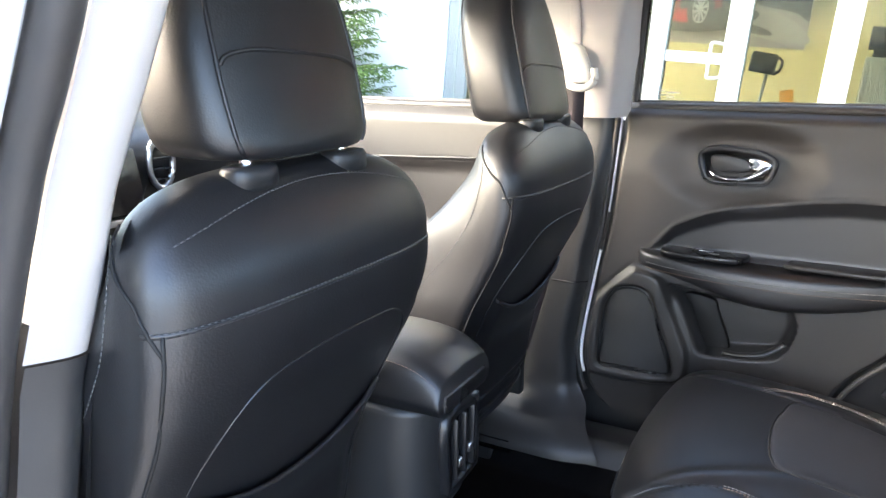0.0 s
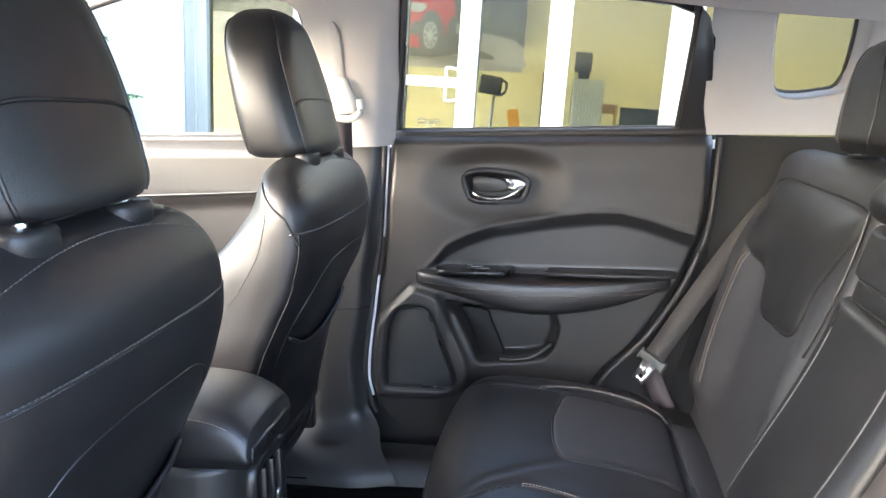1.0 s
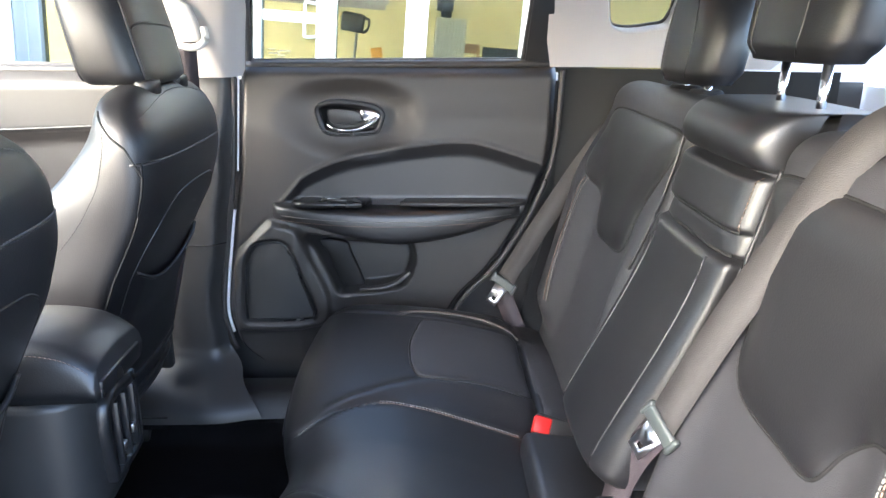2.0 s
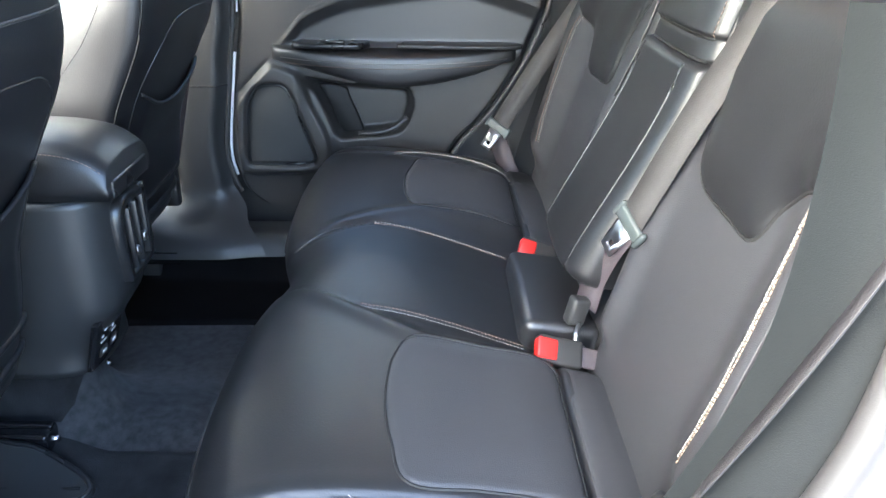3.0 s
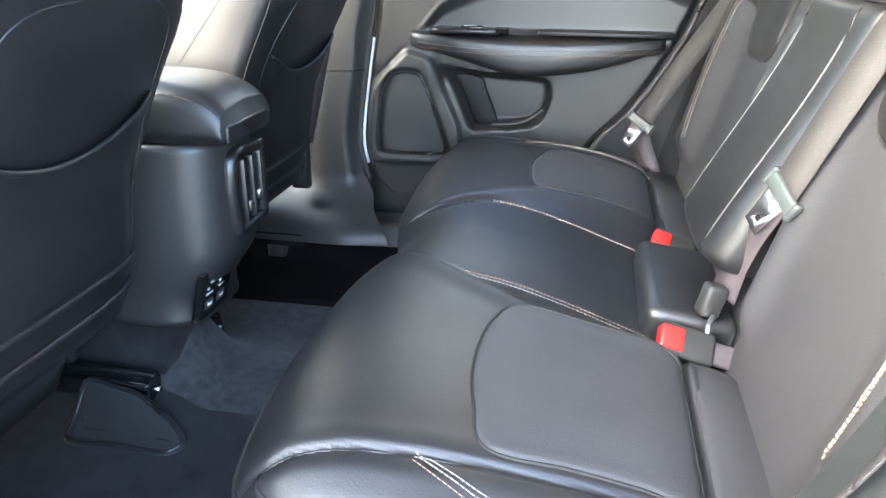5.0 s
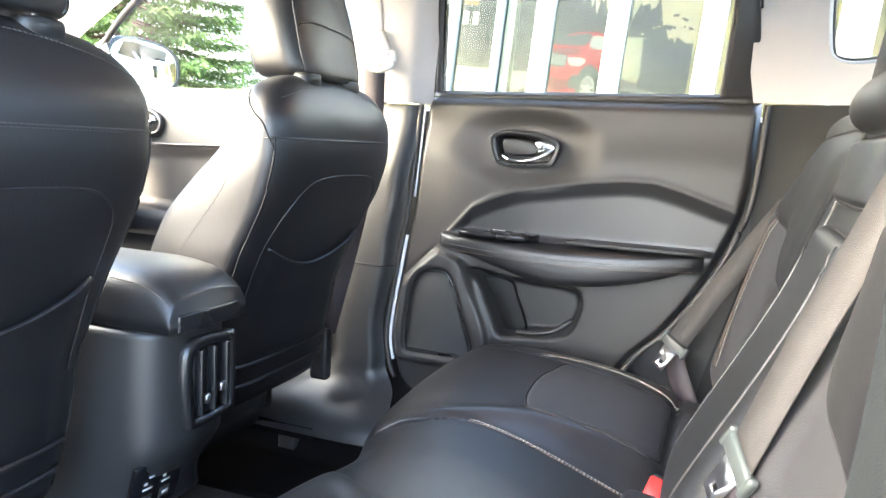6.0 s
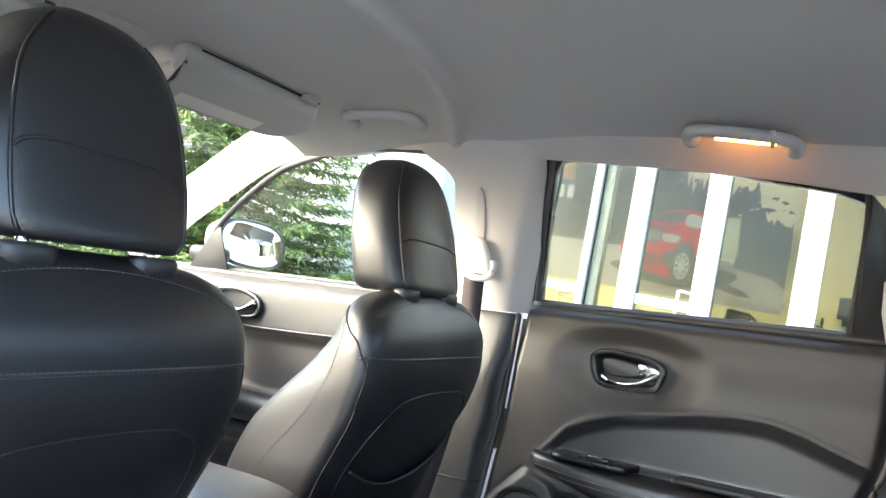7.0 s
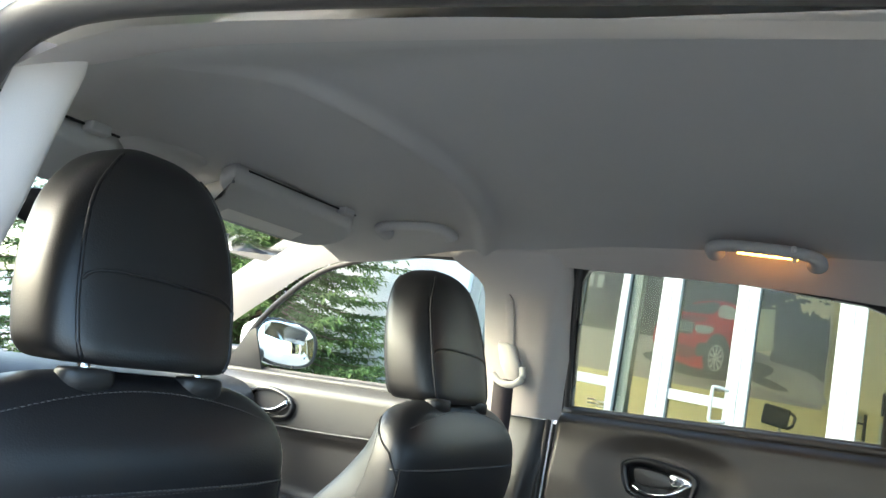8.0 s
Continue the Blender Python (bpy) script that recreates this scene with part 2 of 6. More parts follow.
def box_ring(cx, cy, hx, hy, z, n=40, e=3.0, lean=0.0):
    """A rounded-square ring about a centre, at the height z."""
    out = []
    for k in range(n):
        a = 2 * math.pi * k / n
        c, s = math.cos(a), math.sin(a)
        out.append((cx + hx * math.copysign(abs(c) ** (2 / e), c), cy + hy * math.copysign(abs(s) ** (2 / e), s), z))
    return out

# ---- the car: floor, ceiling, pillars, side walls ----
MID = -0.03


def roof_z(x, y):
    """The headlining's height: a shallow barrel that falls towards its rims and the windscreen."""
    v = abs(y - MID) / 0.60
    z = 1.512 - 0.020 * v ** 2 - 0.034 * v ** 6
    z -= 0.045 * ease(0.1, 1.1, x) + 0.042 * ease(-0.15, -0.55, x)
    z -= 0.018 * bell(x + 0.005 + 0.40 * (y + 0.06) ** 2, 0.019)
    t = ease(-0.26, -0.50, y)
    return z * (1 - t) + (lerp(LIP, x) + 0.003) * t


# height of the left rim of the headlining, and of the door opening below it
LIP = [(-0.7, 1.44), (-0.12, 1.447), (0.03, 1.440), (0.191, 1.423), (0.363, 1.402), (0.505, 1.385), (0.655, 1.366), (1.5, 1.30)]
EAVE = [(-0.6, 1.40), (-0.12, 1.362), (0.03, 1.352), (0.107, 1.364), (0.178, 1.366), (0.298, 1.352), (0.463, 1.328), (0.655, 1.295), (1.0, 1.24)]


single("ceiling", join(grid(lambda u, v: (lambda x, y: (x, y, roof_z(x, y)))(-0.60 + 2.08 * u, -0.503 + 1.073 * v), 220, 70)), HEADLINING,
       "pale grey knitted headlining with a crease across it", "ceiling")
single("roof_panel", grid(lambda u, v: (lambda x, y: (x, y, roof_z(x, y) + 0.06))(-0.62 + 2.14 * u, MID - 0.68 + 1.36 * v), 20, 20), PAINT,
       "white painted steel roof of the car", "roof")

# floor: carpet with a low tunnel down the middle
def floor_z(x, y):
    z = 0.205 + 0.05 * bell(y - MID, 0.13) * ease(0.25, 0.0, x) + 0.13 * bell(y - MID, 0.085) * ease(-0.10, -0.20, x)
    z += 0.10 * ease(0.56, 0.68, abs(y - MID))
    return z + 0.10 * ease(0.25, 0.5, x)


CARPET_Z = 0.012
mat = thing("floor_mat", "black carpet floor mat in the rear footwell", "floor mat", at=(-0.15, -0.4, 0.205))
part("carpet_sheet", grid(lambda u, v: (lambda x, y: (x, y, floor_z(x, y) + CARPET_Z * ease(0, 0.03, min(u, 1 - u, v, 1 - v)) - 0.001))(-0.46 + (0.56 - 0.05 * v) * u, -0.625 + 0.495 * v), 50, 50), CARPET, mat)
# far footwell: a thin sheet, much darker than the carpet around it
far_mat = thing("floor_mat", "near-black sheet on the floor of the far rear footwell", "floor mat", at=(-0.2, 0.45, 0.205))
part("dark_sheet", grid(lambda u, v: (lambda x, y: (x, y, floor_z(x, y) + 0.010 * ease(0, 0.03, min(u, 1 - u, v, 1 - v)) - 0.001))(-0.52 + 0.66 * u, 0.322 + 0.015 * u + 0.26 * v), 50, 30), SHEET_BLACK, far_mat)
single("floor", grid(lambda u, v: (lambda x, y: (x, y, floor_z(x, y)))(-1.5 + 2.3 * u, -0.66 + 1.32 * v), 160, 80), CARPET_LIGHT,
       "black carpeted floor of the rear footwell", "floor")

# right B-pillar: black below, pale above
B_REAR = [(0.27, 0.02), (0.36, -0.035), (0.435, -0.075), (0.53, -0.085), (0.74, -0.055), (0.86, -0.035), (1.085, -0.012)]


def pillar_low(u, v):
    z = 0.27 + 0.81 * v
    x1 = smooth_table(B_REAR, z)
    x0 = -0.32 + 0.10 * v - 0.5 * ease(0.45, 0.27, z)
    x = x0 + (x1 - x0) * u
    y = 0.655 + 0.03 * ease(0.9, 1.08, z) + 0.025 * bell(u - 1.0, 0.08) + 0.02 * bell(u - 0.35, 0.12) - 0.11 * ease(0.42, 0.27, z)
    return x, y, z


pillar = thing("pillar_trim", "black grained plastic lower pillar trim beside the rear door", "car trim", kind="structure")
part("lower_trim", grid(lambda u, v: pillar_low(u, v * 0.515), 30, 30), PLASTIC, pillar)
part("upper_trim", grid(lambda u, v: pillar_low(u, 0.519 + v * 0.481), 30, 24), PLASTIC, pillar)


part("trim_joint", tube([(lambda p: (p[0], p[1] - 0.0005, p[2]))(pillar_low(u, 0.517)) for u in np.linspace(0.1, 1, 20)], 0.0022, 6), SEAM, pillar)


def pillar_up(u, v):
    z = 1.082 + 0.37 * v
    x1 = 0.004 + 0.066 * v ** 1.3
    x0 = -0.172 - 0.10 * ease(0.72, 1.0, v) ** 1.6
    x = x0 + (x1 - x0) * u
    y = 0.672 - 0.085 * v - 0.02 * math.sin(math.pi * u) + 0.055 * bell(u - 1.0, 0.09)
    return x, y, z


upper = thing("pillar_cover", "pale grey upper pillar cover with the front belt guide", "car trim", kind="structure")
part("cover", grid(pillar_up, 26, 24), PILLAR, upper)
part("slide_slot", slab(curve([(-0.105, 1.20), (-0.085, 1.20), (-0.085, 1.33), (-0.105, 1.345)], 16, True), lambda u, v, w: (u, 0.612 - 0.23 * (v - 1.27) - w, v), 0.008, 0.003), PILLAR, upper)

guide = thing("seat_belt", "front seat belt hanging from a pale plastic guide loop", "seat belt")
part("guide_cover", loft([box_ring(-0.068 - 0.01 * k, 0.615 - 0.15 * (z - 1.2), hx, hy, z, 20) for k, (z, hx, hy) in enumerate([(1.155, 0.012, 0.006), (1.165, 0.02, 0.014), (1.20, 0.025, 0.016), (1.235, 0.022, 0.014), (1.245, 0.012, 0.006)])]), WHITE_PLASTIC, guide)
part("guide_loop", tube(curve([(-0.115, 0.585, 1.168), (-0.09, 0.578, 1.152), (-0.06, 0.578, 1.15), (-0.042, 0.585, 1.165), (-0.045, 0.59, 1.19)], 24), 0.008), WHITE_PLASTIC, guide)
part("webbing", ribbon(curve([(-0.085, 0.585, 1.16), (-0.095, 0.60, 1.0), (-0.13, 0.60, 0.80), (-0.20, 0.60, 0.52)], 20), (0.4, -0.9, 0.0), 0.046, 0.0025), BELT_DARK, guide)
part("anchor", box(-0.235, -0.185, 0.58, 0.61, 0.40, 0.53, 0.01), PLASTIC, guide)

# right side: quarter trim behind the door, with the small quarter window
quarter = thing("quarter_trim", "pale grey rear quarter trim round a small fixed window", "car trim", kind="structure")
QWIN = curve([(0.842, 1.36), (0.848, 1.235), (0.868, 1.198), (0.94, 1.200), (0.985, 1.225), (0.995, 1.37), (0.95, 1.395), (0.88, 1.395)], 40, True)


def q_y(x, z):
    return 0.715 - 0.20 * (z - 1.10) - 0.10 * ease(0.85, 1.3, x)


def ring_wall(outer, inner, steps, place):
    """A wall with a hole: from the outer outline to the inner one, same count."""
    rings = []
    for k in range(steps + 1):
        t = k / steps
        rings.append([place(*(np.array(a) * (1 - t) + np.array(b) * t), t) for a, b in zip(outer, inner)])
    return loft(rings, cap=False)


def squared(center, outline, x0, x1, z0, z1):
    """Where rays from the centre through the outline meet a rectangle."""
    out = []
    for x, z in outline:
        dx, dz = x - center[0], z - center[1]
        k = min(((x1 if dx > 0 else x0) - center[0]) / dx if abs(dx) > 1e-9 else 1e9, ((z1 if dz > 0 else z0) - center[1]) / dz if abs(dz) > 1e-9 else 1e9)
        out.append((center[0] + k * dx, center[1] + k * dz))
    return out


Q_OUT = squared((0.915, 1.30), QWIN, 0.703, 1.30, 1.106, 1.46)
part("cover", ring_wall(Q_OUT, grown(QWIN, 0.012), 8, lambda x, z, t: (x, q_y(x, z), z)), PILLAR, quarter)
part("window_reveal", ring_wall(grown(QWIN, 0.012), QWIN, 4, lambda x, z, t: (x, q_y(x, z) + 0.05 * t * t, z)), PILLAR, quarter)
part("pane", slab(QWIN, lambda u, v, w: (u, q_y(u, v) + 0.052 + w, v), 0.003), GLASS, quarter, smooth=False).visible_shadow = False
part("gasket", ring_tube([(x, q_y(x, z) + 0.052, z) for x, z in QWIN], 0.006), RUBBER, quarter)
quarter_low = single("quarter_panel", grid(lambda u, v: (lambda x, z: (x, q_y(x, 1.1) - 0.03 * ease(0.75, 0.9, x) - 0.02 * ease(1.1, 0.6, z), z))(0.655 + 0.08 * ease(0.0, 0.6, v) + 0.60 * u, 0.40 + 0.704 * v), 24, 30), RUBBER_BLACK,
                     "black plastic lower quarter trim beside the rear bench", "car trim")

# side walls that close the body
single("wall_right", join(box(-2.0, 1.6, 0.845, 0.87, 0.20, 1.085), box(1.02, 1.6, 0.72, 0.76, 1.085, 1.46)), PAINT, "white painted outer side of the car body", "car body", smooth=False)
single("wall_rear", join(box(1.52, 1.58, -0.85, 0.87, 0.20, 1.06), box(1.50, 1.56, -0.70, 0.66, 1.42, 1.52)), PAINT, "white painted tailgate of the car", "car body", smooth=False)
single("wall_lining", join(box(-0.35, 1.5, 0.770, 0.790, 0.20, 1.07), box(-0.32, 0.75, 0.60, 0.77, 0.19, 0.262, 0.02)), PLASTIC, "black plastic side lining and sill", "car trim", smooth=False)
single("trim_sill", grid(lambda u, v: (-0.45 + 1.2 * u, 0.56 + 0.17 * v, 0.215 + 0.085 * ease(0.0, 0.35, v) + 0.012 * math.sin(math.pi * v)), 20, 14), PLASTIC, "black plastic door sill cover", "car trim")
single("wall_rear_lining", box(1.47, 1.50, -0.62, 0.62, 0.95, 1.14, 0.01), RUBBER_BLACK, "black inner trim of the tailgate", "car trim", smooth=False)
single("cargo_shelf", box(1.02, 1.50, -0.62, 0.62, 0.98, 1.0, 0.005), RUBBER_BLACK, "black parcel shelf behind the rear bench", "shelf")


def aperture_y(z):
    return -0.693 + 0.043 * ease(0.55, 1.05, z) + 0.005 * ease(1.05, 1.38, z)


APERTURE = curve([(-0.11, 0.318), (-0.02, 0.290), (0.15, 0.278), (0.40, 0.280), (0.545, 0.346), (0.640, 0.466), (0.715, 0.598), (0.778, 0.742), (0.803, 0.90), (0.80, 1.05), (0.775, 1.20), (0.72, 1.272),
                  (0.655, 1.295), (0.463, 1.328), (0.298, 1.352), (0.178, 1.366), (0.107, 1.366), (0.05, 1.350), (0.018, 1.305), (-0.006, 1.24), (-0.035, 1.183), (-0.08, 1.10), (-0.143, 0.93), (-0.165, 0.65), (-0.155, 0.42)], 150, True)
A3 = [(x, aperture_y(z), z) for x, z in APERTURE]
OUT2 = grown(APERTURE, 0.075)
IN_Y = 0.045


def strip(a, b, ya, yb, keep, bow=0.0, n=4):
    """A band between two outlines round the door opening, where keep(x, z) holds."""
    m = len(a)
    verts, faces = [], []
    for i in range(m):
        for k in range(n + 1):
            t = k / n
            x, z = np.array(a[i]) * (1 - t) + np.array(b[i]) * t
            verts.append((x, aperture_y(z) + ya * (1 - t) + (yb(x) if callable(yb) else yb) * t + bow * math.sin(math.pi * t), z))
    for i in range(m):
        j = (i + 1) % m
        if keep(*a[i]) and keep(*a[j]):
            faces += [(i * (n + 1) + k, j * (n + 1) + k, j * (n + 1) + k + 1, i * (n + 1) + k + 1) for k in range(n)]
    used = sorted({q for f in faces for q in f})
    pos = {q: i for i, q in enumerate(used)}
    return [verts[q] for q in used], [tuple(pos[q] for q in f) for f in faces]


frame_left = thing("door_frame", "open door aperture with a black rubber seal and white paint", "door frame", kind="structure")
part("seal", ring_tube([(x, aperture_y(z) - 0.014, z) for x, z in grown(APERTURE, 0.010)], 0.017, 14, (0, 1, 0)), RUBBER, frame_left)
part("painted_flange", strip(grown(APERTURE, 0.004), OUT2, -0.006, -0.07, lambda x, z: True, -0.012), PAINT, frame_left)
part("outer_body", strip(OUT2, grown(APERTURE, 0.20), -0.072, -0.17, lambda x, z: z < 1.0 and x > 0.50, -0.02, 8), PAINT, frame_left, "", False)
SILLTRIM = material("blue-grey grained sill plastic", (0.0065, 0.0076, 0.0080), 0.6, spec=0.13, bump=0.25, grain=800)
part("sill_cover", strip(grown(APERTURE, 0.005), [tuple(np.array(p) * (1 - k) + np.array(q) * k) for p, q, k in ((a, b, ease(0.30, 0.55, a[0])) for a, b in zip(grown(APERTURE, -0.030), grown(APERTURE, -0.054)))], -0.003, lambda x: 0.052 + 0.010 * ease(0.10, 0.50, x), lambda x, z: z < 1.07 and x > -0.13 and (z < 0.5 or x > 0.3), -0.010, 6), SILLTRIM, frame_left, "charcoal plastic sill and wheel arch cover")
part("inner_reveal", strip(grown(APERTURE, -0.034), grown(APERTURE, 0.03), 0.050, 0.125, lambda x, z: z < 1.07 and x > -0.13, 0.0), PLASTIC, frame_left)
part("roof_rail_cover", grid(lambda u, v: (lambda x: (x, aperture_y(1.36) + 0.002 + (-0.498 - aperture_y(1.36)) * v, (lerp(EAVE, x) - 0.006) * (1 - v) + (lerp(LIP, x) - 0.003) * v - 0.008 * math.sin(math.pi * v)))(-0.10 + 1.1 * u), 60, 10), PILLAR, frame_left, "pale grey roof rail trim")

left_pillar = thing("pillar_trim", "pale grey pillar trim over a black lower half at the open door", "car trim", kind="structure")


def lp(u, z):
    xs = [(0.30, -0.135), (0.42, -0.160), (0.65, -0.170), (0.93, -0.145), (1.10, -0.082), (1.183, -0.037), (1.24, -0.008), (1.305, 0.016), (1.36, 0.04)]
    x1 = lerp(xs, z)
    t = min(1.0, u / 0.55)
    x = x1 + 0.020 * math.sin(math.pi / 2 * t) - 0.005 * t ** 6 - 0.17 * max(0.0, u - 0.55) / 0.45
    return x, aperture_y(z) + 0.004 + 0.050 * t + 0.02 * max(0.0, u - 0.55) / 0.45, z


part("upper_cover", grid(lambda u, v: lp(u, 0.955 + 0.42 * v), 24, 26), PILLAR, left_pillar)
part("lower_cover", grid(lambda u, v: (lambda p: (p[0] + 0.001, p[1] + 0.002, p[2]))(lp(u, 0.26 + 0.692 * v)), 20, 26), PLASTIC, left_pillar, "black grained plastic")
part("outer_skin", grid(lambda u, v: (lambda p: (p[0] - 0.01 - 0.02 * u, aperture_y(p[2]) - 0.035 - 0.05 * math.sin(math.pi * u * 0.5), p[2]))(lp(u, 0.30 + 1.1 * v)), 8, 20), PAINT, left_pillar, "white painted pillar skin")

# the rear door on this side stands open, swung forward on the pillar
DOOR_OPEN = pose(-0.13, -0.755, 0, 0, 0, -72)
open_door = thing("car_door", "white rear car door swung wide open with black inner trim", "car door", at=(-0.1, -0.78, 0.36))
O_LOW = curve([(0.0, 0.36), (0.45, 0.36), (0.62, 0.55), (0.76, 0.80), (0.80, 1.06), (0.40, 1.08), (0.0, 1.08)], 60, True)
part("outer_skin", moved(slab(O_LOW, lambda u, v, w: (u, -0.065 - w, v), 0.05, 0.01), DOOR_OPEN), PAINT, open_door, "white painted steel")
part("inner_panel", moved(slab(grown(O_LOW, -0.02), lambda u, v, w: (u, -0.064 + w, v), 0.06, 0.02), DOOR_OPEN), DOORSKIN, open_door, "soft charcoal trim")
O_TOP = [(0.03, 1.08), (0.06, 1.30), (0.12, 1.39), (0.40, 1.38), (0.66, 1.32), (0.76, 1.22), (0.79, 1.07)]
part("window_frame", moved(tube([(u, -0.05 + 0.3 * (v - 1.08), v) for u, v in O_TOP], 0.022, 8), DOOR_OPEN), PLASTIC_SMOOTH, open_door, "black window frame")
part("window_pane", moved(slab(O_TOP, lambda u, v, w: (u, -0.05 + 0.3 * (v - 1.08) + w, v), 0.004), DOOR_OPEN), GLASS, open_door, smooth=False).visible_shadow = False
part("armrest", moved(box(0.10, 0.62, -0.01, 0.05, 0.71, 0.78, 0.02), DOOR_OPEN), LEATHER, open_door)

# ---- right rear door ----
D_FRONT = [(0.36, 0.0), (0.40, -0.045), (0.45, -0.062), (0.53, -0.070), (0.74, -0.040), (0.86, -0.022), (1.12, -0.002)]
D_REAR = [(0.36, 0.44), (0.52, 0.500), (0.61, 0.580), (0.70, 0.640), (0.79, 0.686), (0.905, 0.722), (1.12, 0.734)]
D_FRONT = [(float(z), float(x)) for z, x in curve(D_FRONT, 24)]
D_REAR = [(float(z), float(x)) for z, x in curve(D_REAR, 24)]
SWOOP = [(-0.08, 0.63), (-0.039, 0.668), (0.05, 0.756), (0.093, 0.801), (0.129, 0.845), (0.178, 0.870), (0.246, 0.896), (0.381, 0.918), (0.474, 0.929), (0.534, 0.929), (0.594, 0.914), (0.72, 0.872)]
POCKET = curve([(0.123, 0.706), (0.24, 0.693), (0.375, 0.685), (0.402, 0.66), (0.402, 0.62), (0.378, 0.568), (0.33, 0.552), (0.26, 0.545), (0.205, 0.545), (0.178, 0.60), (0.150, 0.66)], 44, True)
SPEAKER = curve([(-0.022, 0.645), (-0.002, 0.682), (0.030, 0.697), (0.074, 0.694), (0.100, 0.665), (0.128, 0.585), (0.153, 0.508), (0.148, 0.482), (0.125, 0.473), (0.05, 0.471), (-0.018, 0.472), (-0.034, 0.490), (-0.035, 0.53), (-0.030, 0.59)], 70, True)
SURROUND = curve([(-0.040, 0.664), (0.030, 0.736), (0.070, 0.737), (0.118, 0.714), (0.150, 0.632), (0.186, 0.540), (0.168, 0.462), (0.06, 0.448), (-0.040, 0.450), (-0.056, 0.48), (-0.056, 0.58)], 70, True)


def door_y(x, z):
    y = 0.690 + 0.015 * ease(0.95, 1.05, z) + 0.055 * ease(1.075, 1.125, z) ** 1.5 + 0.012 * ease(0.55, 0.36, z)
    line = lerp(SWOOP, x)
    d = line - z
    y += 0.011 * ease(0.0, 0.034, d) * ease(0.775, 0.80, z) * ease(0.02, 0.07, x)
    y -= 0.004 * bell(d + 0.004, 0.006) * ease(0.04, 0.09, x)
    y += 0.012 * ease(0.765, 0.74, z) * ease(0.10, 0.14, x)
    y += 0.055 * ease(0.0, 0.022, depth_in(POCKET, x, z))
    s = depth_in(SPEAKER, x, z)
    y += 0.012 * ease(0.0, 0.008, s)
    y -= 0.014 * ease(0.0, 0.012, depth_in(SURROUND, x, z)) * ease(0.0, 0.03, line - z)
    y += 0.004 * bell(d, 0.004) * ease(0.06, 0.02, x)
    h = math.hypot((x - 0.247) / 0.115, (z - 0.988) / 0.062)
    y += 0.020 * ease(1.65, 0.75, h)
    edge = min(x - lerp(D_FRONT, z), lerp(D_REAR, z) - x)
    y += 0.02 * ease(0.018, 0.0, edge) ** 2
    return y


def door_face(u, v):
    z = 0.365 + 0.755 * v
    x = lerp(D_FRONT, z) * (1 - u) + lerp(D_REAR, z) * u
    return x, door_y(x, z), z


door = thing("car_door", "closed black-trimmed rear car door with armrest and chrome pull", "car door", at=(0.35, 0.70, 0.36))


def door_zone(x, z):
    """Which trim a spot of the panel belongs to."""
    if depth_in(POCKET, x, z) > 0.004:
        return "pocket"
    if z < lerp(SWOOP, x) - 0.004 and z > 0.77 and x > 0.07:
        return "insert"
    return "lower" if z < min(0.765, lerp(SWOOP, x)) else "upper"


def zoned(geo, zone):
    faces = []
    for f in geo[1]:
        if DOOR_ZONES[f[0]] == zone:
            faces.append(f)
    used = sorted({q for f in faces for q in f})
    pos = {q: i for i, q in enumerate(used)}
    return [geo[0][q] for q in used], [tuple(pos[q] for q in f) for f in faces]


DOOR_GRID = grid(door_face, 150, 150)
DOOR_ZONES = [door_zone(x, z) for x, y, z in DOOR_GRID[0]]
DOORLOW = material("grained grey-black door plastic", (0.026, 0.0245, 0.0235), 0.44, bump=0.25, grain=800)
panel = part("upper_panel", zoned(DOOR_GRID, "upper"), DOORSKIN, door, "soft charcoal trim above a raised swoop line")
part("insert_panel", zoned(DOOR_GRID, "insert"), LEATHER, door, "black leather insert")
part("lower_panel", zoned(DOOR_GRID, "lower"), DOORLOW, door, "grained charcoal plastic")
part("pocket_panel", zoned(DOOR_GRID, "pocket"), PLASTIC, door, "black map pocket")
part("outer_skin", box(-0.06, 0.70, 0.80, 0.84, 0.33, 1.08, 0.01), PAINT, door, "white painted steel")
W_GLASS = [(0.010, 1.09), (0.655, 1.106), (0.668, 1.36), (0.62, 1.378), (0.38, 1.413), (0.11, 1.432), (0.075, 1.425), (0.058, 1.40)]


def win_y(z):
    return 0.768 - 0.42 * (z - 1.10)


def win(u, v, w):
    return u, win_y(v) + w, v


pane = part("window_pane", slab(W_GLASS, win, 0.004), GLASS, door, smooth=False)
pane.visible_shadow = False
for k, (w, z) in enumerate(((0.018, 1.140), (0.030, 1.136), (0.026, 1.131), (0.016, 1.126))):
    part("glass_mark", slab([(0.055 + 0.022 * (k % 2), z), (0.055 + 0.022 * (k % 2) + w, z), (0.055 + 0.022 * (k % 2) + w, z + 0.0025), (0.055 + 0.022 * (k % 2), z + 0.0025)], lambda u, v, w_: (u, win_y(v) - 0.0012 - w_, v), 0.0005), WHITE_PRINT, pane, smooth=False)
W_OUT = [(-0.012, 1.06), (0.735, 1.06), (0.712, 1.31), (0.655, 1.398), (0.40, 1.438), (0.10, 1.455), (0.045, 1.448), (0.022, 1.41)]
fr = part("window_frame", hoop(W_OUT, W_GLASS, lambda u, v, w: (u, win_y(v) - 0.012 + w, v), 0.03), PLASTIC_SMOOTH, door, "black window frame")
part("window_channel", tube([win(u, v, -0.014) for u, v in curve([(0.004, 1.09), (0.05, 1.39), (0.075, 1.432), (0.12, 1.438), (0.38, 1.420), (0.62, 1.386), (0.668, 1.365), (0.655, 1.11)], 60)], 0.007), RUBBER, fr)
